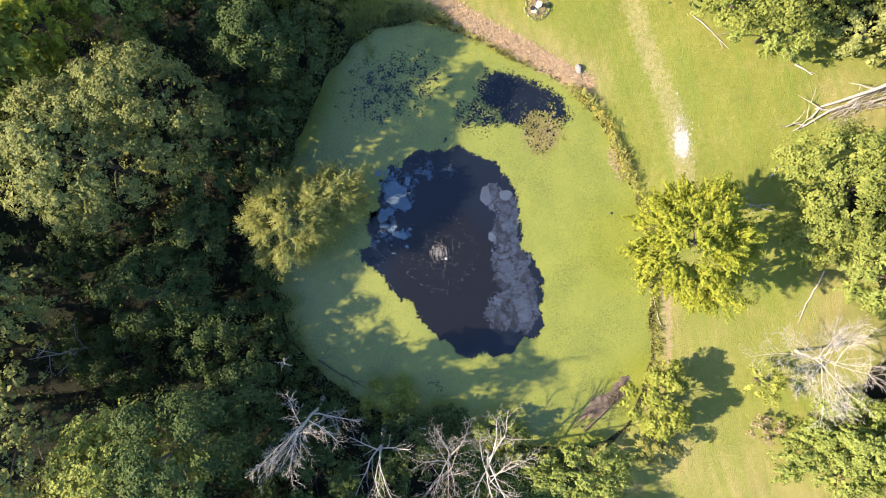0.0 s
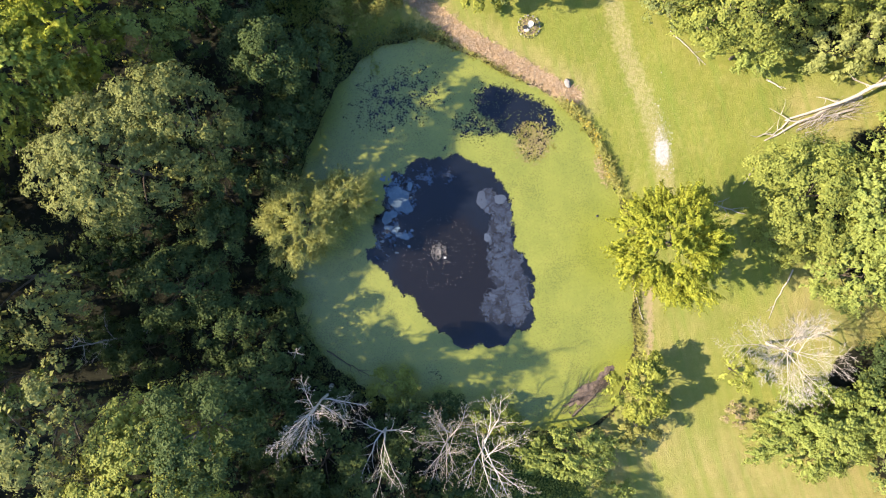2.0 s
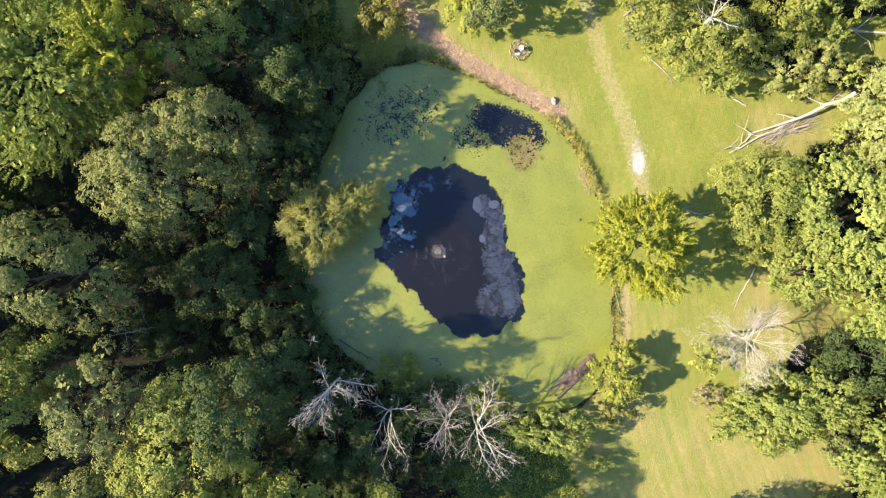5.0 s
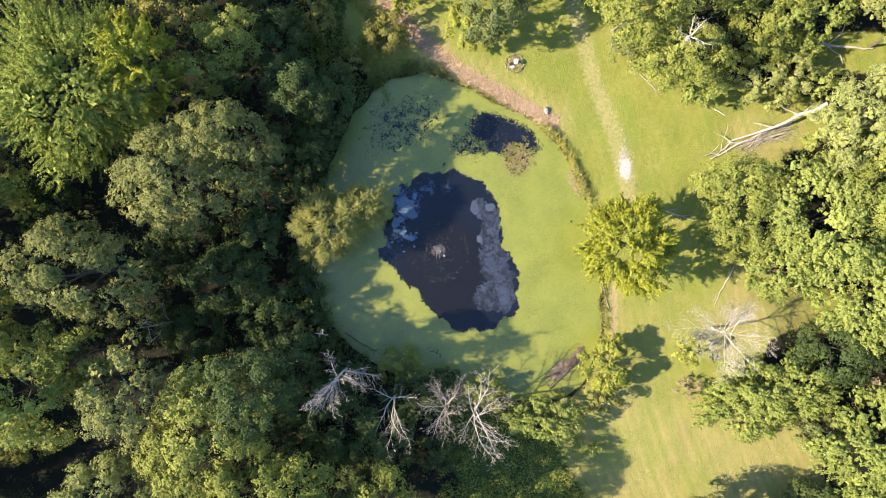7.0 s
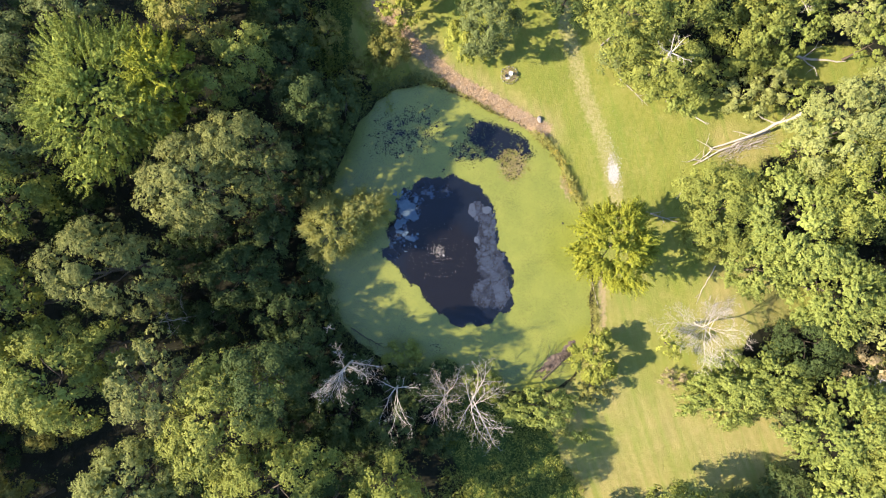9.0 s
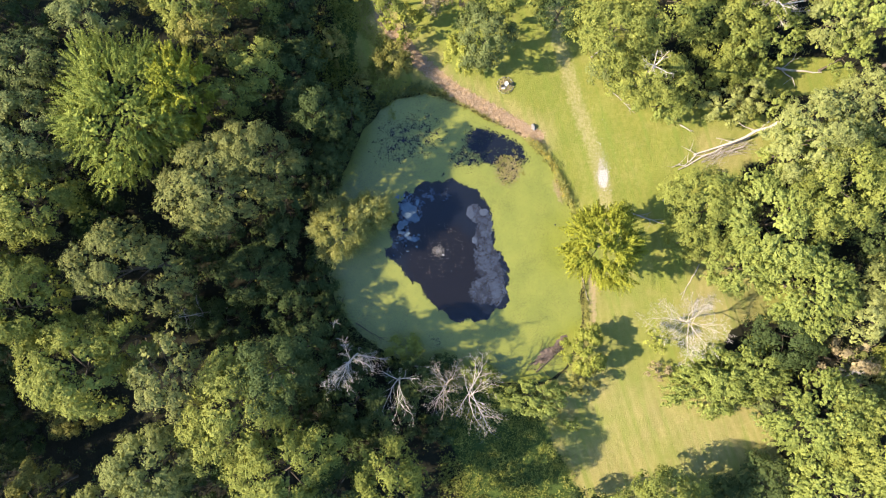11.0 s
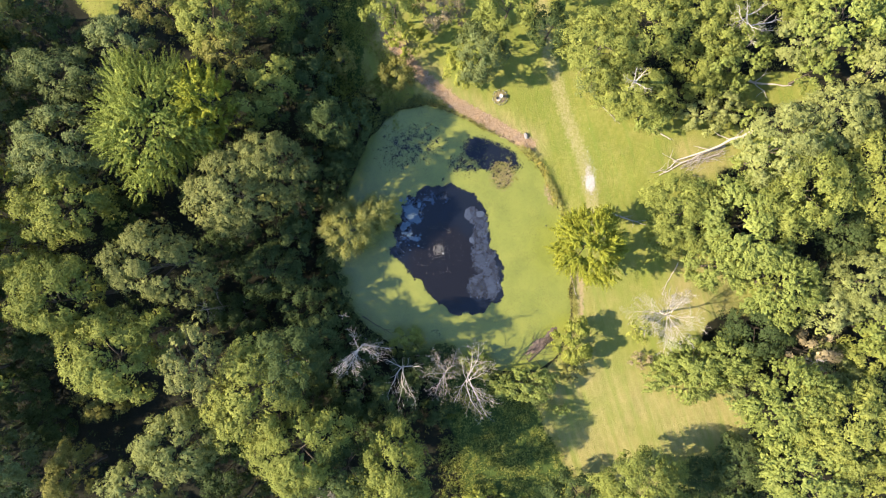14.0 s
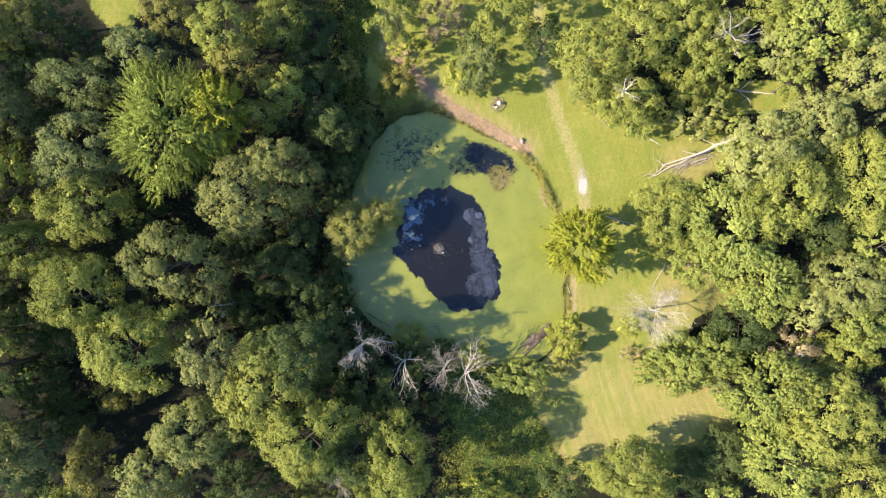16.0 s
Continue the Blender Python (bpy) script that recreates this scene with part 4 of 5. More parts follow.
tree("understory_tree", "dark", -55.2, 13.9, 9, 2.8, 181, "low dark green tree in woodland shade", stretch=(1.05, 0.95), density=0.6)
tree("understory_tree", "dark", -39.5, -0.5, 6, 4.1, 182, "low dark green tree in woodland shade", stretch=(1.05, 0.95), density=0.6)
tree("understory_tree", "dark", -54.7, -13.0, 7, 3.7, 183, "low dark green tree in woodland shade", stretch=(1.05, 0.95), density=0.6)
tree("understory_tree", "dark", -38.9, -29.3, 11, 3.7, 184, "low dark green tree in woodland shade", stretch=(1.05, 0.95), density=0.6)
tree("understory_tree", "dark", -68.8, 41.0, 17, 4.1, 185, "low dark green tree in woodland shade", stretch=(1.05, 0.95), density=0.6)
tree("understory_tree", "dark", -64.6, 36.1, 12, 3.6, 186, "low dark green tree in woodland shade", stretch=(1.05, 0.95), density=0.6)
tree("broadleaf_tree", "green", -32.7, 23.0, 15, 3.7, 187, "broadleaf tree with mid-green leaves", stretch=(1.27, 0.79))
tree("understory_tree", "dark", -19.4, 20.9, 13, 3.3, 188, "low dark green tree in woodland shade", stretch=(1.08, 0.93))
tree("understory_tree", "dark", -24.7, 12.0, 11, 2.8, 189, "low dark green tree in woodland shade", stretch=(1.17, 0.86))
tree("broadleaf_tree", "green", -41.6, 18.1, 15, 2.8, 190, "broadleaf tree with mid-green leaves", stretch=(1.14, 0.88))
tree("understory_tree", "dark", -42.2, 9.7, 11, 2.8, 191, "low dark green tree in woodland shade", stretch=(1.17, 0.86))
tree("understory_tree", "dark", -18.1, 13.9, 9, 2.4, 192, "low dark green tree in woodland shade")
tree("shrub", "dark", -37.9, -12.3, 5, 2.2, 193, "low dark green shrub in shade", stretch=(1.29, 0.77), category="shrub")
tree("understory_tree", "dark", -17.4, 15.6, 8, 3.2, 194, "low dark green tree in woodland shade")
tree("shrub", "rust", -17.8, 33.6, 5, 2.8, 195, "olive brown scrubby bush", stretch=(0.93, 1.07), foot=0, density=0.7, category="shrub")
tree("shrub", "rust", -12.5, 26.9, 4, 2.5, 196, "olive brown scrubby bush", stretch=(1.22, 0.82), foot=0, density=0.7, category="shrub")
tree("shrub", "pale", 50.3, 25.2, 6, 3.0, 197, "pale feathery scrub beside fallen wood", stretch=(1.18, 0.85), density=0.8, category="shrub")
tree("shrub", "lime", 44.1, -23.5, 4.0, 5.1, 198, "low bright green shrub", stretch=(1.28, 0.78), foot=0, category="shrub")
tree("young_maple", "lime", 55.3, 15.6, 10, 3.9, 199, "maple with fresh bright green leaves", stretch=(1.05, 0.95))
tree("broadleaf_tree", "green", 38.9, 1.0, 8, 2.8, 200, "broadleaf tree with mid-green leaves", stretch=(1.06, 0.94))
tree("young_maple", "yellow", 23.6, -16.8, 5.8, 3.9, 201, "bushy young maple with yellow-green leaves", stretch=(0.95, 1.08), density=2.6, foot=0.02)
tree("shrub", "rust", 23.6, -21.5, 4, 2.7, 202, "olive brown scrubby bush", stretch=(1.12, 0.89), foot=0, density=0.6, category="shrub")
tree("shrub", "lime", 46.4, -20.4, 6.5, 5.5, 203, "low bright green shrub", stretch=(1.20, 0.83), turn=-0.17, foot=0, density=1.5, category="shrub")
tree("shrub", "yellow", 35.6, -14.8, 5, 2.2, 204, "yellow-green scrubby bush under a dead tree", stretch=(0.93, 1.07), foot=0, density=0.6, category="shrub")
tree("withered_shrub", "dry", 36.2, -20.3, 2.2, 1.9, 205, "withered tan shrub growing low on the ground", stretch=(1.17, 0.85), foot=0, density=0.5, category="shrub")
tree("broadleaf_tree", "green", 42.1, 6.2, 11, 6.9, 206, "broadleaf tree with mid-green leaves")
tree("young_maple", "lime", 52.5, 4.1, 14, 10.2, 207, "maple with fresh bright green leaves")
tree("silver_maple", "pale", 55.8, 16.8, 19, 7.3, 208, "maple with pale silvery green leaves", density=0.9)
tree("broadleaf_tree", "green", 59.8, 9.9, 19, 7, 209, "broadleaf tree with mid-green leaves", stretch=(0.87, 1.15))
tree("young_maple", "lime", 57.9, -6.0, 13, 7.2, 210, "maple with fresh bright green leaves")
tree("young_maple", "lime", 47.8, -3.1, 9, 5, 211, "maple with fresh bright green leaves", stretch=(1.14, 0.88))
tree("shrub", "pale", 46.7, 23.8, 5, 4.1, 212, "pale feathery scrub beside fallen wood", stretch=(1.21, 0.82), density=0.6, foot=0, category="shrub")
tree("broadleaf_tree", "green", 32.9, 27.4, 10, 6, 213, "broadleaf tree with mid-green leaves", stretch=(1.17, 0.85), turn=-0.26)
tree("young_maple", "lime", 35.7, 23.6, 7, 3.9, 214, "maple with fresh bright green leaves", stretch=(1.11, 0.90))
tree("broadleaf_tree", "green", 26.4, 34.0, 15, 6.3, 215, "broadleaf tree with mid-green leaves", stretch=(1.08, 0.93))
tree("broadleaf_tree", "green", 34.9, 38.1, 15, 6.9, 216, "broadleaf tree with mid-green leaves", stretch=(1.10, 0.91))
tree("shrub", "blue", 27.2, 29.5, 6, 3.4, 217, "thin grey-green scrub growing low on the ground", stretch=(1.06, 0.94), foot=0, density=0.7, category="shrub")
tree("broadleaf_tree", "green", 43.7, 40.4, 14, 6.1, 218, "broadleaf tree with mid-green leaves", stretch=(1.04, 0.97))
tree("broadleaf_tree", "green", 45.5, 32.2, 7, 4.7, 219, "broadleaf tree with mid-green leaves")
tree("shrub", "lime", 51.8, 29.3, 5, 3.2, 220, "low bright green shrub", stretch=(1.24, 0.81), foot=0, density=0.7, category="shrub")
tree("silver_maple", "pale", 61.4, 36.0, 14, 5.1, 221, "maple with pale silvery green leaves", stretch=(1.04, 0.96))
tree("young_maple", "lime", 65.9, 37.7, 18, 7.4, 222, "maple with fresh bright green leaves", stretch=(1.10, 0.91))
tree("young_maple", "lime", 63.8, 30.4, 13, 3.2, 223, "maple with fresh bright green leaves")
tree("silver_maple", "pale", 65.8, 21.6, 16, 6.6, 224, "maple with pale silvery green leaves", stretch=(1.03, 0.97))
tree("silver_maple", "pale", 74.7, 31.2, 16, 6.2, 225, "maple with pale silvery green leaves")
tree("broadleaf_tree", "green", 74.7, 41.9, 17, 4.6, 226, "broadleaf tree with mid-green leaves", stretch=(1.12, 0.89))
tree("broadleaf_tree", "green", 58.3, 42.5, 14, 4.6, 227, "broadleaf tree with mid-green leaves", stretch=(1.12, 0.89))
tree("broadleaf_tree", "green", 73.4, 12.1, 17, 7.4, 228, "broadleaf tree with mid-green leaves", stretch=(0.84, 1.20))
tree("understory_tree", "dark", 70.6, 4.3, 9, 6.5, 229, "low dark green tree in woodland shade")
tree("silver_maple", "pale", 72.8, -5.9, 14, 6.9, 230, "maple with pale silvery green leaves", stretch=(1.11, 0.90))
tree("young_maple", "lime", 77.8, 0.2, 15, 5.2, 231, "maple with fresh bright green leaves")
tree("young_maple", "lime", 75.7, -14.1, 12, 5, 232, "maple with fresh bright green leaves", stretch=(1.07, 0.94))
tree("silver_maple", "pale", 66.5, -10.1, 12, 4.7, 233, "maple with pale silvery green leaves")
tree("withered_shrub", "dry", 65.0, -18.1, 9, 4.5, 234, "withered shrub with tan dry leaves", stretch=(1.05, 0.95), density=0.38)
tree("understory_tree", "dark", 56.5, -14.0, 8, 5.6, 235, "low dark green tree in woodland shade", stretch=(1.08, 0.93))
tree("young_maple", "lime", 60.1, -26.3, 13, 8.1, 236, "maple with fresh bright green leaves", stretch=(1.11, 0.90))
tree("broadleaf_tree", "green", 68.5, -30.0, 15, 8.6, 237, "broadleaf tree with mid-green leaves", stretch=(1.04, 0.96))
tree("young_maple", "lime", 62.8, -38.3, 14, 7.3, 238, "maple with fresh bright green leaves", stretch=(1.15, 0.87))
tree("shrub", "blue", 55.0, -26.3, 6, 3.4, 239, "thin grey-green scrub growing low on the ground", stretch=(1.15, 0.87), foot=0, density=0.7, category="shrub")
tree("broadleaf_tree", "green", 76.0, -41.2, 14, 5.7, 240, "broadleaf tree with mid-green leaves", stretch=(1.10, 0.91))
tree("broadleaf_tree", "green", 34.4, -39.7, 15, 6.5, 242, "broadleaf tree with mid-green leaves", stretch=(1.11, 0.90), peak=0.15, foot=0.06, density=1.5)
tree("understory_tree", "dark", 54.2, -39.4, 5, 6.2, 243, "low dark green tree in woodland shade", stretch=(0.95, 1.05))
tree("shrub", "dark", 47.5, -42.0, 4, 4.8, 244, "low dark green shrub in shade", stretch=(1.12, 0.89), category="shrub")
tree("understory_tree", "dark", 24.0, -43.2, 8, 4.6, 245, "low dark green tree in woodland shade", stretch=(1.24, 0.81))
tree("rounded_bush", "yellow", 8.8, -45.6, 2.5, 2.9, 246, "rounded yellow-green bush on the lawn", stretch=(1.41, 0.71), foot=0, density=0.6, category="shrub")
tree("shrub", "lime", 51.6, 28.6, 5, 2.6, 247, "low bright green shrub", stretch=(1.17, 0.85), foot=0, category="shrub")
tree("shrub", "lime", 54.5, 24.1, 5, 2.4, 248, "low bright green shrub", stretch=(1.15, 0.87), foot=0, category="shrub")
tree("broadleaf_tree", "green", 45.3, 28.6, 6, 3, 249, "broadleaf tree with mid-green leaves", stretch=(1.12, 0.89))
tree("shrub", "rust", 50.7, 24.9, 2.5, 1.8, 250, "olive brown scrubby bush", stretch=(1.17, 0.86), foot=0, density=0.7, category="shrub")
tree("understory_tree", "dark", -29.5, 23.9, 12, 3, 251, "low dark green tree in woodland shade", stretch=(1.14, 0.88))
tree("understory_tree", "dark", -22.6, 14.9, 9, 2.5, 252, "low dark green tree in woodland shade", stretch=(1.05, 0.95))
tree("broadleaf_tree", "green", 48.7, 38.4, 13, 5.1, 253, "broadleaf tree with mid-green leaves", stretch=(1.04, 0.96))
tree("young_maple", "lime", 48.3, 33.9, 10, 3.7, 254, "maple with fresh bright green leaves", stretch=(1.05, 0.95))
tree("shrub", "green", -6.2, -16.8, 5, 2.7, 255, "low mid-green shrub growing low on the ground", stretch=(1.07, 0.93), foot=0, category="shrub")
tree("shrub", "dark", -0.2, -19.2, 3.5, 2.2, 256, "low dark green shrub in shade", stretch=(1.25, 0.80), foot=0, category="shrub")
tree("shrub", "lime", 6.0, -20.0, 5, 2.1, 257, "low bright green shrub", stretch=(1.16, 0.86), foot=0, density=1.3, category="shrub")
# western edge row, mostly out of view, made tall to cast shade inward
tree("broadleaf_tree", "green", -78.3, 35.4, 24, 5.8, 258, "broadleaf tree with mid-green leaves", stretch=(1.07, 0.93), density=0.8, foot=0.06)
tree("oak_tree", "oak", -78.7, 23.9, 25, 5.7, 259, "broad oak with olive grey-green leaves", stretch=(1.07, 0.93), density=0.8, foot=0.06)
tree("broadleaf_tree", "green", -78.1, 1.1, 25, 5.7, 260, "broadleaf tree with mid-green leaves", stretch=(1.07, 0.93), density=0.8, foot=0.06)
tree("oak_tree", "oak", -78.5, -8.3, 25, 5.7, 261, "broad oak with olive grey-green leaves", stretch=(1.07, 0.93), density=0.8, foot=0.06)
tree("broadleaf_tree", "green", -76.5, -20.8, 31, 6.1, 262, "broadleaf tree with mid-green leaves", stretch=(1.07, 0.93), density=0.8, foot=0.06)
tree("oak_tree", "oak", -76.4, -32.7, 31, 6.1, 263, "broad oak with olive grey-green leaves", stretch=(1.07, 0.93), density=0.8, foot=0.06)
tree("broadleaf_tree", "green", -65.3, -47.3, 17, 5.6, 264, "broadleaf tree with mid-green leaves", density=0.26)
tree("oak_tree", "oak", -43.2, -47.4, 18, 5.6, 265, "broad oak with olive grey-green leaves", density=0.26)
tree("broadleaf_tree", "green", -25.5, -49.1, 17, 5.6, 266, "broadleaf tree with mid-green leaves", density=0.26)
tree("understory_tree", "dark", -3.7, -48.2, 16, 5.6, 267, "low dark green tree in woodland shade", density=0.26)
tree("broadleaf_tree", "green", 32.6, -49.1, 14, 5.7, 268, "broadleaf tree with mid-green leaves", density=0.26)
tree("young_maple", "lime", 51.8, -48.5, 14, 5.7, 269, "maple with fresh bright green leaves", density=0.26)
tree("broadleaf_tree", "green", 68.6, -48.6, 15, 5.7, 270, "broadleaf tree with mid-green leaves", density=0.26)
tree("broadleaf_tree", "green", 83.8, 14.2, 16, 6.2, 271, "broadleaf tree with mid-green leaves", density=0.26)
tree("silver_maple", "pale", 84.2, 26.2, 16, 6.2, 272, "maple with pale silvery green leaves", density=0.26)
tree("young_maple", "lime", 84.9, -5.8, 14, 5.8, 273, "maple with fresh bright green leaves", density=0.26)
tree("broadleaf_tree", "green", 86.0, -26.0, 14, 6.3, 274, "broadleaf tree with mid-green leaves", density=0.26)
tree("broadleaf_tree", "green", 83.7, 38.0, 17, 6.2, 275, "broadleaf tree with mid-green leaves", density=0.26)
tree("broadleaf_tree", "green", -39.8, 46.9, 18, 5.6, 276, "broadleaf tree with mid-green leaves", density=0.26)
tree("understory_tree", "dark", -16.5, 50.1, 14, 4.7, 277, "low dark green tree in woodland shade", density=0.26)
tree("broadleaf_tree", "green", 1.7, 49.0, 15, 5.7, 278, "broadleaf tree with mid-green leaves", density=0.26)
tree("broadleaf_tree", "green", 17.7, 48.3, 16, 5.6, 279, "broadleaf tree with mid-green leaves", density=0.26)
tree("young_maple", "lime", 31.6, 48.4, 16, 5.6, 280, "maple with fresh bright green leaves", density=0.26)
tree("broadleaf_tree", "green", 47.6, 48.5, 16, 5.6, 281, "broadleaf tree with mid-green leaves", density=0.26)
tree("silver_maple", "pale", 63.6, 48.6, 16, 5.6, 282, "maple with pale silvery green leaves", density=0.26)
tree("oak_tree", "oak", -30.1, 48.2, 17, 5.1, 283, "broad oak with olive grey-green leaves", density=0.26)
# row out of view, added to shade the wood's western edge
tree("broadleaf_tree", "green", -86.3, 30.1, 23, 5.9, 284, "broadleaf tree with mid-green leaves", density=1.0, foot=0.04)
tree("broadleaf_tree", "green", -86.3, 18.8, 23, 5.9, 285, "broadleaf tree with mid-green leaves", density=1.0, foot=0.04)
tree("broadleaf_tree", "green", -86.2, 7.6, 27, 5.9, 286, "broadleaf tree with mid-green leaves", density=1.0, foot=0.04)
tree("broadleaf_tree", "green", -86.1, -3.6, 27, 5.9, 287, "broadleaf tree with mid-green leaves", density=1.0, foot=0.04)
tree("broadleaf_tree", "green", -86.1, -14.8, 27, 5.9, 288, "broadleaf tree with mid-green leaves", density=1.0, foot=0.04)
tree("broadleaf_tree", "green", -88.2, -27.0, 27, 5.9, 289, "broadleaf tree with mid-green leaves", density=1.0, foot=0.04)
tree("broadleaf_tree", "green", -87.0, -39.2, 27, 5.9, 290, "broadleaf tree with mid-green leaves", density=1.0, foot=0.04)
# added over a patch of sunlit bare soil to darken it
tree("understory_tree", "dark", -35.5, 2.3, 9, 3.6, 308, "low dark green tree in woodland shade", density=0.8)
tree("shrub", "lime", 51.5, -19.6, 6.5, 5.1, 309, "low bright green shrub", stretch=(1.15, 0.9), foot=0, category="shrub")
tree("shrub", "pale", 68.8, -22.0, 7, 5.3, 310, "pale green scrub beside a withered shrub", foot=0, category="shrub")
tree("broadleaf_tree", "green", 76.0, -18.5, 8, 5, 311, "broadleaf tree with mid-green leaves", foot=0.05)
# low shrubs in the shade-darkened leaf colour, some covering sunlit bare ground
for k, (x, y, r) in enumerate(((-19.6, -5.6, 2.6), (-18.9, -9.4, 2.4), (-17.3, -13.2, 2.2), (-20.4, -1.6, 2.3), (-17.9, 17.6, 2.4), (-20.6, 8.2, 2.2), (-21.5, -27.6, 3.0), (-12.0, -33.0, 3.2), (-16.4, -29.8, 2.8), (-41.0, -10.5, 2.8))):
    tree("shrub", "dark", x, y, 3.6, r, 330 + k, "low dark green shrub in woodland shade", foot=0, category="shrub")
tree("young_maple", "lime", 54.0, 35.0, 9, 4.4, 320, "maple with fresh bright green leaves")
for k in range(8):                            # the wood goes on beyond the western trees: an unseen row added to block sun
    tree("broadleaf_tree", "green", -97.0 + (k % 2), 36.0 - 11.2 * k, 20 if k < 3 else 28, 7.4, 300 + k, "broadleaf tree with mid-green leaves", density=0.45, foot=0.02)
# ---------------------------------------------------------------- dead trees
dead_tree("dead_tree", -13.7, -17.0, 18, 5.4, 1, "bare bleached dead tree with many fine drooping twigs", lean=(-0.0, 0.0), thick=0.75, twigs=1.2, low=0.3, ways=((-150, .8), (15, 1.0), (-130, 1.1), (-20, .9), (-115, 1.1), (95, .7), (-100, .9), (25, .8), (-140, .7)))
dead_tree("dead_tree", -6.7, -20.5, 13, 6.2, 2, "bare crooked dead tree with few white limbs", lean=(0.0, -0.0), thick=1.15, twigs=0.6, low=0.3, ways=((-138, 1.0), (20, .6), (150, .6), (-88, 1.1), (-65, 1.0), (-110, .7)))
dead_tree("dead_tree", 0.7, -21.6, 12, 5.4, 3, "grey-brown dead tree with dense bare twigs", lean=(-0.0, -0.0), material=TWIGWOOD, thick=0.8, twigs=0.9, low=0.2, ways=((150, .9), (-120, 1), (60, 1), (90, 1), (-100, .9), (-60, .7), (170, .8), (110, 1), (-145, .8), (75, .8), (25, .6)))
dead_tree("dead_tree", 5.0, -22.9, 13, 7.4, 4, "forked white dead tree with spreading bare limbs", lean=(-0.0, -0.0), twigs=0.8, low=0.22, thick=1.0, ways=((58, 1.1), (-62, 1.05), (70, .95), (-125, .6), (-80, .95), (125, .7), (30, .8), (-50, .8), (48, .7)))
dead_tree("dead_tree", 40.4, -11.6, 11, 7.0, 5, "large bleached dead tree standing on the lawn", lean=(-2.3, 0.5), twigs=1.3, thick=0.95, low=0.4, ways=((172, 1.1), (-60, .9), (35, .85), (130, .85), (-25, .9), (-88, 1), (70, .8), (8, .85), (-125, 1), (100, .75), (200, .95), (-160, .85), (150, .8), (-105, .75), (55, .6)))
dead_tree("dead_tree", 54.5, 37.2, 18.5, 6.3, 6, "white dead treetop among green crowns", lean=(-7.6, -2.4), limbs=9, twigs=0.6, thick=1.2)
dead_tree("dead_tree", 35.5, 30.0, 18.5, 4.6, 7, "few white dead limbs over a green crown", lean=(-5.8, -4.1), limbs=5, twigs=0.5, low=0.75, thick=1.8)
dead_tree("dead_tree", -36.1, -10.1, 10, 4.0, 8, "grey dead tree leaning in a shaded gap", lean=(-3.9, -1.1), limbs=6, twigs=0.5, low=0.4, material=GREYWOOD)
dead_tree("dead_tree", 69.3, -21.7, 10, 2.4, 9, "white dead branches above a withered shrub", lean=(-5.9, 2.8), limbs=5, twigs=0.6, low=0.5)
dead_tree("dead_tree", -19.4, -46.2, 13, 4.0, 10, "bare grey treetop among dark crowns", lean=(2.7, 5.5), limbs=8, material=GREYWOOD, low=0.5)
dead_tree("dead_tree", -18.0, -12.2, 8, 1.2, 11, "small bare dead snag at the pond edge", lean=(1.4, 0.6), limbs=5, twigs=0.5, low=0.4)
dead_tree("dead_tree", -4.9, -19.6, 5, 0.9, 26, "thin leaning dead stem over the pond edge", lean=(2.6, 0.5), limbs=3, twigs=0.5, low=0.2)
# ---------------------------------------------------------------- fallen wood
fallen("fallen_tree", 55.9, 21.3, -2.75, 15.6, 0.3, 21, "pale fallen trunk with split limbs beside the lawn", limbs=3, z0=2.0, rise=-0.16)
fallen("fallen_tree", 52.0, 18.7, -2.70, 13.2, 0.25, 22, "second pale fallen trunk with broken limbs", limbs=3)
fallen("fallen_tree", 50.9, 17.4, -2.86, 7.0, 0.18, 33, "grey broken limb under a fallen trunk", limbs=6, material=GREYWOOD)
fallen("fallen_tree", 28.3, 27.1, -0.80, 6.1, 0.08, 34, "thin pale branch along the lawn edge", limbs=2, material=GREYWOOD)
fallen("fallen_tree", 40.2, 21.1, -0.57, 2.3, 0.12, 35, "short pale log at the lawn edge", limbs=1)
fallen("fallen_tree", 25.1, 32.4, 0.71, 4.3, 0.14, 36, "thin grey leaning pole in tree shade", limbs=1, material=GREYWOOD)
fallen("fallen_tree", 37.4, 8.1, 0.98, 2.3, 0.08, 37, "thin pale broken limb on the lawn edge", limbs=1)
fallen("fallen_tree", 43.5, -2.5, -2.01, 6.8, 0.09, 23, "thin bare log on the lawn", limbs=1)
fallen("fallen_tree", 30.6, 6.5, -0.30, 7.2, 0.16, 24, "thin grey fallen branch in tree shade", limbs=3, material=GREYWOOD)
fallen("fallen_tree", 53.1, 31.4, -0.14, 11.0, 0.28, 25, "long pale fallen trunk on rough grass", limbs=2)
fallen("fallen_tree", 25.0, -8.8, 1.82, 4.5, 0.06, 27, "thin pale leaning stick at the pond bank", limbs=1)
# two dark branches also stand in for a dead tree's shadow streaks
fallen("fallen_tree", 16.1, -20.8, 0.77, 6.9, 0.14, 28, "dark branches as brushwood and shadow streaks on a muddy bank", limbs=6, material=BARK)
fallen("fallen_tree", 15.2, -19.6, 0.65, 6.9, 0.08, 29, "dark branches as brushwood and shadow streaks on a muddy bank", limbs=6, material=BARK)
fallen("fallen_tree", -14.4, -12.8, -0.56, 6.1, 0.1, 30, "dark sunken branch at the pond edge", limbs=3, material=BARK)
fallen("fallen_tree", -17.6, -11.5, 1.18, 4.2, 0.06, 31, "thin dark branch over the pond edge", limbs=2, material=BARK)
fallen("fallen_tree", 55.3, 21.8, -2.47, 3.9, 0.1, 32, "thin pale broken limb", limbs=2)

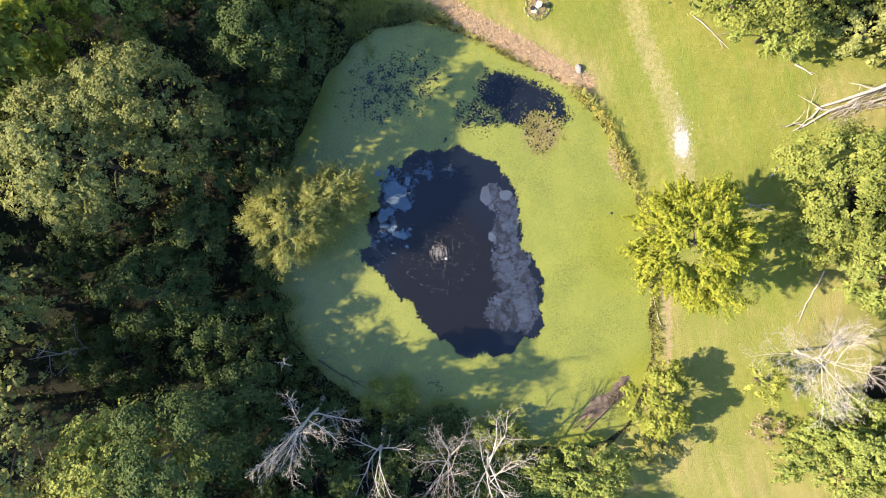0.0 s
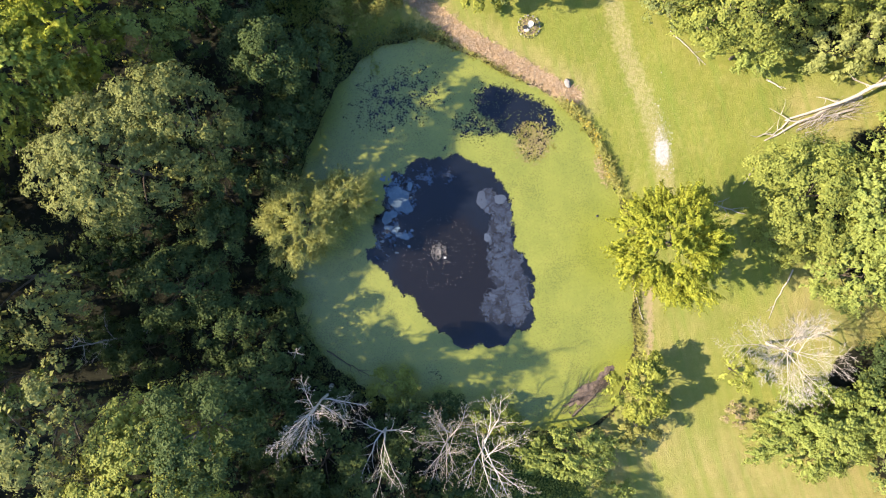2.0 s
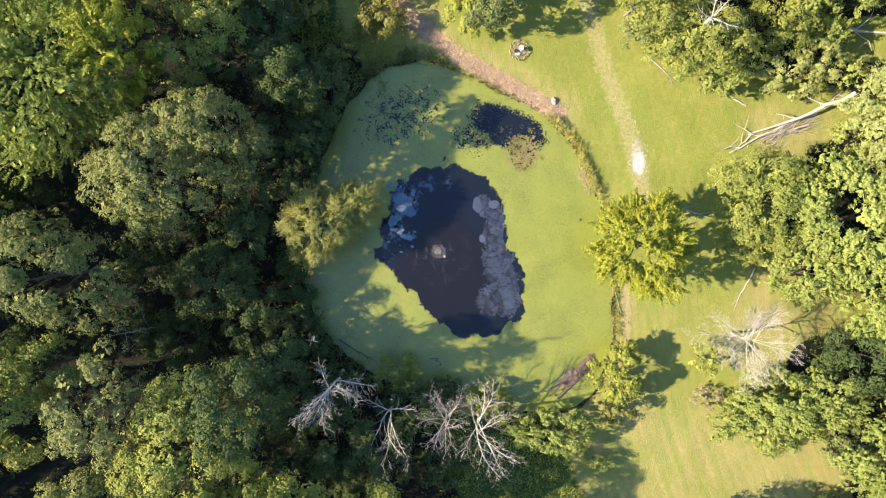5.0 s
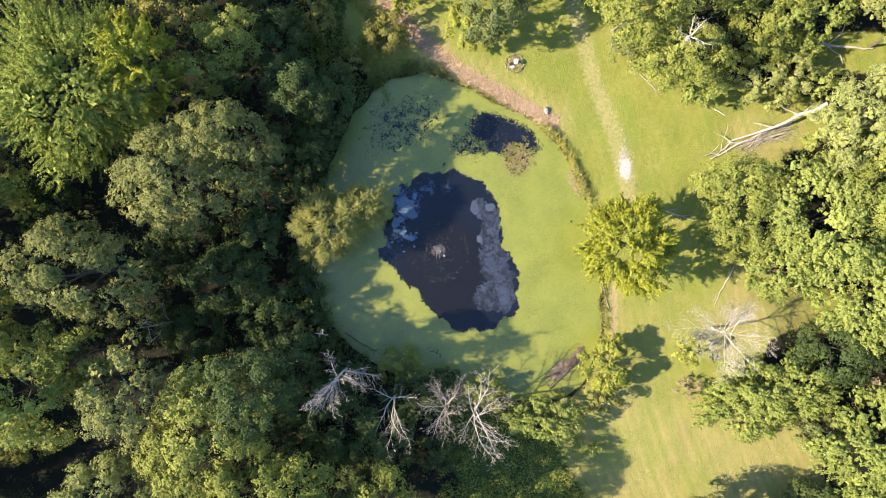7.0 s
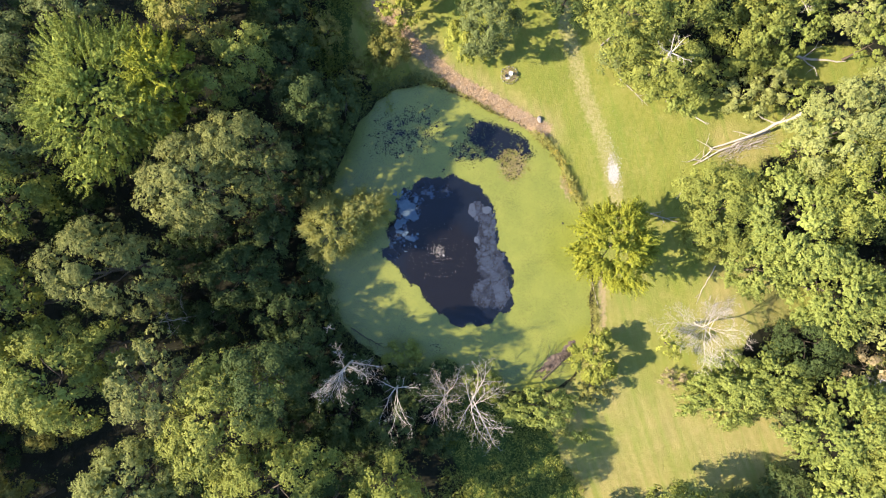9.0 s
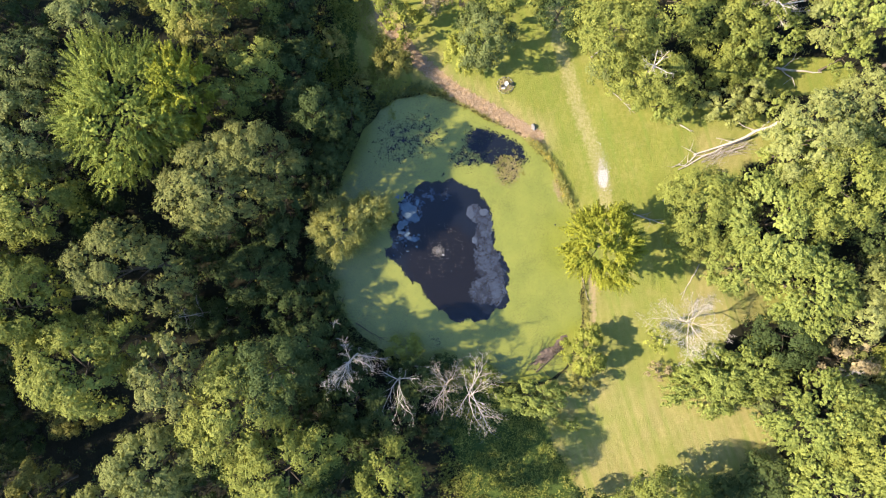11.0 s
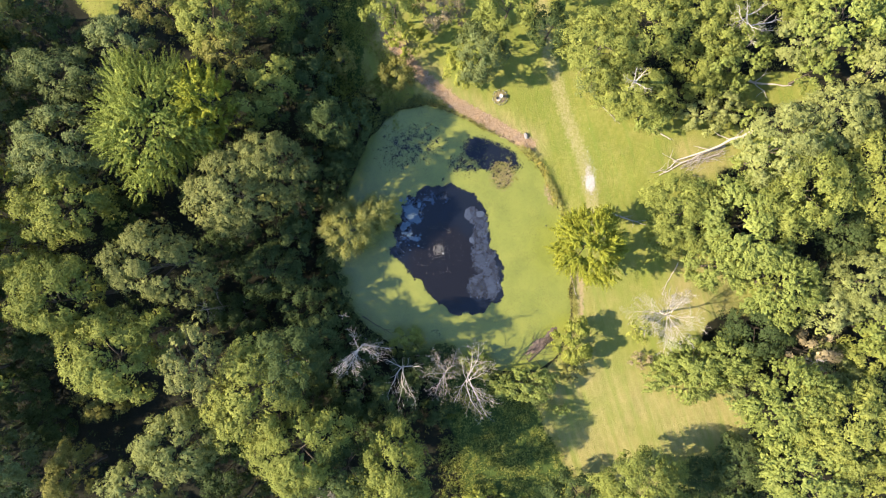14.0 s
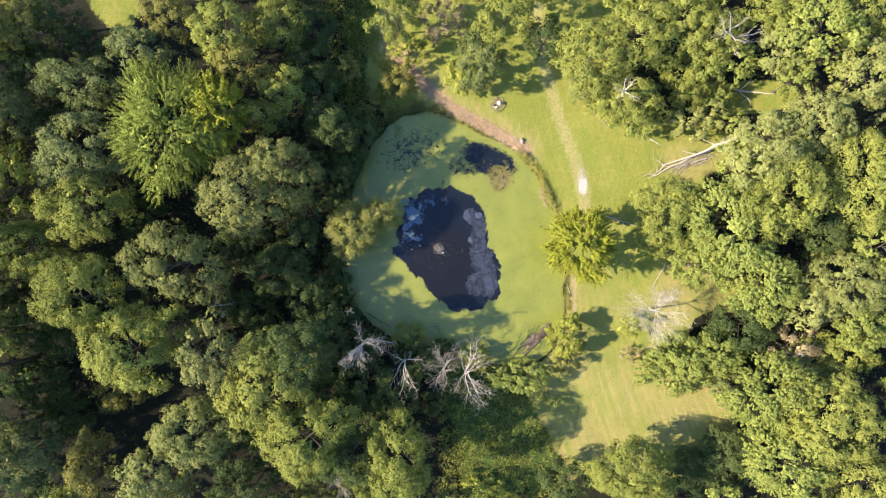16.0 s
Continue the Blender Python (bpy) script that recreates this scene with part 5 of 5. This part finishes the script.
# ---------------------------------------------------------------- fountain
fountain = thing("floating_fountain", (FOUNTAIN[0], FOUNTAIN[1], WATER), "small floating pond fountain with black float throwing drops", "fountain")
bm = bmesh.new()
bmesh.ops.create_cone(bm, cap_ends=True, segments=24, radius1=0.42, radius2=0.34, depth=0.16)
part("float", bm, DARKPLASTIC, fountain)
bm = bmesh.new()
bmesh.ops.create_cone(bm, cap_ends=True, segments=12, radius1=0.07, radius2=0.04, depth=0.3, matrix=Matrix.Translation((0, 0, 0.2)))
part("nozzle", bm, DARKPLASTIC, fountain)
rng = np.random.default_rng(5)
nd_ = 1150
a_, q_ = rng.uniform(0, 2 * np.pi, nd_), rng.random(nd_)
rim = rng.choice([0.3, 0.55, 0.85], nd_) + rng.normal(0, 0.07, nd_)
r_ = np.where(q_ < 0.5, rim, np.where(q_ < 0.7, rng.normal(4.2, 0.35, nd_), 0.9 + np.abs(rng.normal(0, 1.3, nd_))))
h_ = np.clip(np.where(r_ < 0.7, rng.uniform(0.05, 0.9, nd_), rng.uniform(0.0, 0.12, nd_) + 0.02), 0.01, 2)
c_ = np.stack([np.cos(a_) * r_, np.sin(a_) * r_, h_], 1)
v_, f_ = blades(rng, c_, unit(rng.normal(size=c_.shape) * 0.4 + [0, 0, 1]), np.where(q_ < 0.5, 0.05, 0.045), np.where(q_ < 0.5, 0.04, 0.038))
drops = quads("spray", v_, f_, SPRAY, fountain, "falling white water drops")
drops["kind"] = "stuff"

# ---------------------------------------------------------------- stone-ringed flower bed on the lawn
BED = (10.7, 27.6)


def stone_bm(rng, sx, sy, sz):
    """A rounded, knocked-about stone."""
    bm = bmesh.new()
    bmesh.ops.create_icosphere(bm, subdivisions=2, radius=0.5)
    off = Vector(rng.uniform(-50, 50, 3))
    for v in bm.verts:
        k = 1 + 0.35 * noise.noise(v.co * 2.2 + off) + 0.12 * noise.noise(v.co * 6 + off)
        v.co = Vector((v.co.x * sx, v.co.y * sy, max(v.co.z, -0.25) * sz)) * k
    return bm


rng = np.random.default_rng(8)
bed = thing("flower_bed", (*BED, 0.0), "round stone-edged flower bed with white garden ornament", "flower bed")
for i in range(16):
    a = i * 2 * math.pi / 16 + rng.uniform(-0.1, 0.1)
    st = part("edging_stone", stone_bm(rng, 0.36, 0.24, 0.24), STONE, bed)
    st.matrix_basis = pose(1.35 * math.cos(a), 1.35 * math.sin(a), 0.06, 0, 0, math.degrees(a) + 90 + rng.uniform(-12, 12))
n_ = 420
a_, r_ = rng.uniform(0, 6.283, n_), 1.55 * np.sqrt(rng.random(n_))
c_ = np.stack([np.cos(a_) * r_, np.sin(a_) * r_, rng.uniform(0.03, 0.35, n_)], 1)
v_, f_ = blades(rng, c_, unit(rng.normal(size=c_.shape) * 0.5 + [0, 0, 0.8]), 0.22, 0.1)
bm = bmesh.new()
bmesh.ops.create_cone(bm, cap_ends=True, segments=28, radius1=1.42, radius2=0.9, depth=0.14)
part("mulch", bm, plain("bark_mulch", (0.16, 0.11, 0.07), (0.34, 0.26, 0.17), 6.0), bed, "tan bark mulch")
pl = quads("plants", v_, f_, LEAF["willow"], bed, "low olive bedding plants")
pl["kind"] = "stuff"
WHITEPAINT = plain("white_paint", (0.5, 0.49, 0.46), (0.68, 0.67, 0.64), 6.0, 0.6)
bm = bmesh.new()
bmesh.ops.create_cone(bm, cap_ends=True, segments=16, radius1=0.14, radius2=0.12, depth=0.5, matrix=Matrix.Translation((0, 0, 0.5)))
bath = part("bird_bath", bm, WHITEPAINT, bed, "white stone bird bath")
bath.location = (0.1, 0.05, 0)
bm = bmesh.new()
bmesh.ops.create_cone(bm, cap_ends=True, segments=16, radius1=0.34, radius2=0.2, depth=0.26, matrix=Matrix.Translation((0, 0, 0.13)))
part("foot", bm, WHITEPAINT, bath)
bm = bmesh.new()
bmesh.ops.create_cone(bm, cap_ends=True, segments=24, radius1=0.15, radius2=0.36, depth=0.16, matrix=Matrix.Translation((0, 0, 0.83)))
top_face = max(bm.faces, key=lambda f: f.calc_center_median().z)
bmesh.ops.inset_individual(bm, faces=[top_face], thickness=0.05, depth=-0.06)
part("bowl", bm, WHITEPAINT, bath)
part("boulder", stone_bm(rng, 0.75, 0.5, 0.6), PALESTONE, bed, "white boulder").location = (-0.25, -0.45, 0.12)
bm = bmesh.new()
bmesh.ops.create_cone(bm, cap_ends=True, segments=16, radius1=0.2, radius2=0.28, depth=0.4, matrix=Matrix.Translation((0, 0, 0.2)))
part("pot", bm, DARKPLASTIC, bed, "black plastic plant pot").location = (-0.5, -0.2, 0)
part("pot", stone_bm(rng, 0.4, 0.4, 0.5), DARKPLASTIC, bed, "black plastic plant pot").location = (0.55, 0.25, 0.1)

boulder = part("boulder", stone_bm(rng, 0.75, 1.25, 0.65), STONE)
boulder.location = (15.5, 20.6, 0.1)
boulder.rotation_euler = (0, 0, 0.35)
tagged(boulder, "pale grey boulder on the pond bank", "boulder")

# white gravel
ng = 900
gx_, gy_ = rng.normal(27.35, 0.5, ng), rng.normal(12.3, 1.1, ng) + np.where(rng.random(ng) < 0.2, rng.exponential(1.6, ng), 0)
gx_ = gx_ - 0.09 * (gy_ - 12.1)
zz = ground_z(gx_, gy_)
gc = np.stack([gx_, gy_, zz + 0.03], 1)
v_, f_ = blades(rng, gc, unit(rng.normal(size=gc.shape) * 0.3 + [0, 0, 1]), 0.13, 0.11)
gravel = quads("gravel", v_, f_, PALESTONE)
tagged(gravel, "spilled patch of white gravel on the track", "gravel", kind="stuff")

# ---------------------------------------------------------------- low growth


def growth(name, rng, x, y, height, length, width, material, label, category="weeds", up=0.5):
    z = ground_z(x, y)
    at = np.stack([x, y, np.maximum(z, WATER) + height * rng.uniform(0.15, 1.0, len(x)) ** 1.3], 1)
    nr = unit(rng.normal(size=at.shape) * 0.6 + [0, 0, up])
    v, f = blades(rng, at, nr, length, width)
    ob = quads(name, v, f, material)
    return tagged(ob, label, category, kind="stuff")


def clumped(rng, n, x0, x1, y0, y1, keep, spread, per=14):
    """Places in clumps over a rectangle, kept where keep(x, y) exceeds a random draw."""
    cx, cy = rng.uniform(x0, x1, n), rng.uniform(y0, y1, n)
    k = keep(cx, cy) > rng.random(n)
    cx, cy = np.repeat(cx[k], per), np.repeat(cy[k], per)
    return cx + rng.normal(0, spread, len(cx)), cy + rng.normal(0, spread, len(cy))


rng = np.random.default_rng(11)
# undergrowth takes the leaf colour with shade in it
x_, y_ = clumped(rng, 2300, -88, 88, -52, 52, lambda x, y: step(0.5, 0.95, wood_amount(x, y)) * (pond_edge(x, y) > 0.5), 0.5)
growth("undergrowth", rng, x_, y_, 1.1, 0.42, 0.22, LEAF["dark"], "dark leafy undergrowth on the woodland floor", "undergrowth")
x_, y_ = clumped(rng, 900, -88, 88, -52, 52, lambda x, y: step(0.5, 0.95, wood_amount(x, y)) * (pond_edge(x, y) > 0.5), 0.4)
growth("undergrowth", rng, x_, y_, 1.6, 0.4, 0.2, LEAF["rust"], "olive leafy undergrowth on the woodland floor", "undergrowth")


def bank(width, a0, a1):
    """Keep places in a band along the pond's edge, between two bearings in degrees."""
    def keep(x, y):
        b = np.degrees(np.arctan2(y - POND_AT[1], x - POND_AT[0])) % 360
        return step(width, 0.2, np.abs(pond_edge(x, y) - 0.5 * width)) * ((b - a0) % 360 < (a1 - a0) % 360)
    return keep


x_, y_ = clumped(rng, 4200, 0, 25, -50, -22, lambda x, y: (pond_edge(x, y) > 0.8) * step(22, 17, x + (y + 30) * 0.35 + 2 * wobble(x, y, 0.5, 2.0)) * (0.55 + 0.45 * wobble(x, y, 0.6, 4.0)), 0.3, 10)
growth("meadow_weeds", rng, x_, y_, 0.6, 0.36, 0.13, LEAF["green"], "rough green meadow weeds south of the pond")
x_, y_ = clumped(rng, 350, 0, 25, -50, -24, lambda x, y: step(22, 17, x + (y + 30) * 0.35) * step(0.2, 0.6, wobble(x, y, 0.4, 7.0)), 0.3, 10)
growth("meadow_weeds", rng, x_, y_, 0.7, 0.34, 0.12, LEAF["rust"], "olive yellow meadow weeds south of the pond")
x_, y_ = clumped(rng, 3600, -23, -8, 22, 52, lambda x, y: (0.45 + 0.6 * wobble(x, y, 0.5, 6.0)) * step(1.5, 2.5, line_distance(x, y, DRY)), 0.3, 9)
growth("lane_weeds", rng, x_, y_, 0.7, 0.42, 0.16, LEAF["green"], "rough green weeds on a shaded grass lane")
x_, y_ = clumped(rng, 900, 26, 62, 14, 34, lambda x, y: step(0.3, 0.8, wood_amount(x, y)) * (0.4 + 0.5 * wobble(x, y, 0.5, 2.0)), 0.35, 9)
growth("lane_weeds", rng, x_, y_, 0.8, 0.34, 0.12, LEAF["pale"], "pale rough weeds between trees")
x_, y_ = clumped(rng, 26000, -26, 30, -26, 28, lambda x, y: bank(1.0, 318, 120)(x, y) * step(0.8, 1.5, line_distance(x, y, DRY)), 0.16, 8)
growth("bank_weeds", rng, x_, y_, 0.55, 0.3, 0.1, LEAF["rust"], "olive weeds and sedges along the pond bank")
x_, y_ = clumped(rng, 12000, 8, 30, 4, 24, lambda x, y: bank(0.75, 15, 56)(x, y) * (0.5 + 0.6 * wobble(x, y, 1.1, 3.0)), 0.2, 10)
growth("goldenrod", rng, x_, y_, 0.9, 0.26, 0.12, LEAF["willow"], "yellow-green goldenrod along the pond bank", "flowers")
GOLD = plain("golden_flowers", (0.36, 0.24, 0.02), (0.55, 0.4, 0.04), 3.0)
x_, y_ = clumped(rng, 1500, 8, 30, 4, 24, bank(0.7, 18, 54), 0.16, 8)
growth("goldenrod", rng, x_, y_, 1.0, 0.16, 0.1, GOLD, "orange-yellow goldenrod heads along the pond bank", "flowers")
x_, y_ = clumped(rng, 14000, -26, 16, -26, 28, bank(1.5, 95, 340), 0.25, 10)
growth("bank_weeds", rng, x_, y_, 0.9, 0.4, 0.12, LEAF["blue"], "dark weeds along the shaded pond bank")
STRAW = plain("straw", (0.32, 0.225, 0.14), (0.48, 0.37, 0.245), 2.0)
x_, y_ = clumped(rng, 26000, -14, 18, 16, 46, lambda x, y: step(1.5, 0.5, line_distance(x, y, DRY)) * 0.6, 0.18, 6)
growth("cut_reeds", rng, x_, y_, 0.15, 0.4, 0.05, STRAW, "dry tan cut reeds lying along the bank", "reeds", 1.5)
# speckled pond weed by the open patch
x_, y_ = clumped(rng, 300, 8.5, 14, 10.5, 16.5, lambda x, y: blot(x, y, 11.4, 13.3, 1.9, 2.4), 0.2, 8)
at = np.stack([x_, y_, np.full(len(x_), WATER + 0.05)], 1)
v_, f_ = blades(rng, at, unit(rng.normal(size=at.shape) * 0.25 + [0, 0, 1]), 0.24, 0.17)
tagged(quads("pond_weed", v_, f_, LEAF["rust"]), "brown and yellow pond weed floating on water", "pond weed", kind="stuff")

x_, y_ = clumped(rng, 240, 8.5, 14, 10.5, 16.5, lambda x, y: blot(x, y, 11.2, 13.4, 1.8, 2.3), 0.22, 8)
at = np.stack([x_, y_, np.full(len(x_), WATER + 0.07)], 1)
v_, f_ = blades(rng, at, unit(rng.normal(size=at.shape) * 0.35 + [0, 0, 1]), 0.2, 0.12)
tagged(quads("pond_weed", v_, f_, LEAF["dry"]), "withered brown pond weed floating on water", "pond weed", kind="stuff")

x_, y_ = clumped(rng, 110, 4, 14, 13, 21, lambda x, y: blot(x, y, 8.4, 17.0, 4.5, 2.8, -0.35), 0.3, 7)
at = np.stack([x_, y_, np.full(len(x_), WATER + 0.03)], 1)
v_, f_ = blades(rng, at, unit(rng.normal(size=at.shape) * 0.15 + [0, 0, 1]), 0.13, 0.06)
tagged(quads("pond_weed", v_, f_, LEAF["blue"]), "green weed flecks floating on open water", "pond weed", kind="stuff")

# muddy spit, uneven, its rim under water
mu, mw = np.meshgrid(np.linspace(-1, 1, 56), np.linspace(-1, 1, 28))
lift = 1 - np.hypot(mu, mw) ** 2 + 0.7 * wobble(mu * 4.6, mw * 2.0, 1.1, 2.0) + 0.45 * wobble(mu * 4.6, mw * 2.0, 3.1, 5.0)
ca, sa = math.cos(0.72), math.sin(0.72)
mp = np.stack([18.6 + mu * 4.0 * ca - mw * 1.15 * sa, -17.5 + mu * 4.0 * sa + mw * 1.15 * ca, WATER + np.clip(0.13 * lift, -0.3, 0.3) - 0.01], -1).reshape(-1, 3)
ii = (np.arange(27)[:, None] * 56 + np.arange(55)[None, :]).ravel()
mud = quads("mud_bank", mp, np.stack([ii, ii + 1, ii + 57, ii + 56], 1), MUD, smooth=True)
tagged(mud, "dark brown mud bank at the pond edge", "mud", kind="structure")

# brushwood and sticks on the mud
rng = np.random.default_rng(21)
brush = Tubes()
for k in range(34):
    u0, v0 = rng.normal(0, 2.2), rng.normal(0, 0.7)
    a = radians(38) + rng.normal(0.1, 0.8)
    o = np.array([18.2 + u0 * 0.79 - v0 * 0.61, -17.8 + u0 * 0.61 + v0 * 0.79, WATER + rng.uniform(0.05, 0.35)])
    e = o + np.array([math.cos(a), math.sin(a), rng.uniform(0, 0.25)]) * rng.uniform(0.8, 3.2)
    brush.add([o, (o + e) / 2 + rng.normal(0, 0.08, 3), e], np.array([1, 0.7, 0.3]) * rng.uniform(0.015, 0.045), 4)
pile = brush.make("brushwood", BARK)
tagged(pile, "heap of dark dead brushwood on a mud bank", "brushwood", kind="stuff")

# dry patch of reeds at the east edge
x_, y_ = clumped(rng, 260, 18.5, 22.5, 7.5, 12.0, lambda x, y: blot(x, y, 20.2, 9.7, 0.9, 1.7, 0.4), 0.15, 8)
growth("cut_reeds", rng, x_, y_, 0.2, 0.36, 0.05, STRAW, "dry pinkish reeds at the pond edge", "reeds", 1.5)

# small floats
for at, size, mat, lab in (((0.35, -1.1), 0.14, WHITEPAINT, "small white float beside the fountain"), ((19.3, 4.1), 0.16, DARKPLASTIC, "small dark float among duckweed")):
    bm = bmesh.new()
    bmesh.ops.create_uvsphere(bm, u_segments=12, v_segments=8, radius=size)
    for v in bm.verts:
        v.co.z *= 0.7
    bmesh.ops.create_cone(bm, cap_ends=True, segments=8, radius1=size * 0.25, radius2=size * 0.2, depth=size, matrix=Matrix.Translation((0, 0, size * 0.9)))
    fl_ob = part("float", bm, mat, smooth=True)
    fl_ob.location = (*at, WATER + 0.03)
    tagged(fl_ob, lab, "float")

# twigs and bark heaped under the fallen trunks
heap = Tubes()
for k in range(90):
    u0, v0 = rng.uniform(-4.5, 4.0), rng.normal(0, 0.6)
    a = 0.42 + rng.normal(0, 0.35)
    o = np.array([47.6 + u0 * 0.91 - v0 * 0.42, 16.1 + u0 * 0.42 + v0 * 0.91, rng.uniform(0.02, 0.5)])
    e = o + np.array([math.cos(a), math.sin(a), rng.uniform(-0.02, 0.22)]) * rng.uniform(0.7, 2.6)
    heap.add([o, (o + e) / 2 + rng.normal(0, 0.07, 3), e], np.array([1, 0.7, 0.3]) * rng.uniform(0.012, 0.05), 4)
tagged(heap.make("brushwood", GREYWOOD), "heap of grey twigs under fallen trunks", "brushwood", kind="stuff")
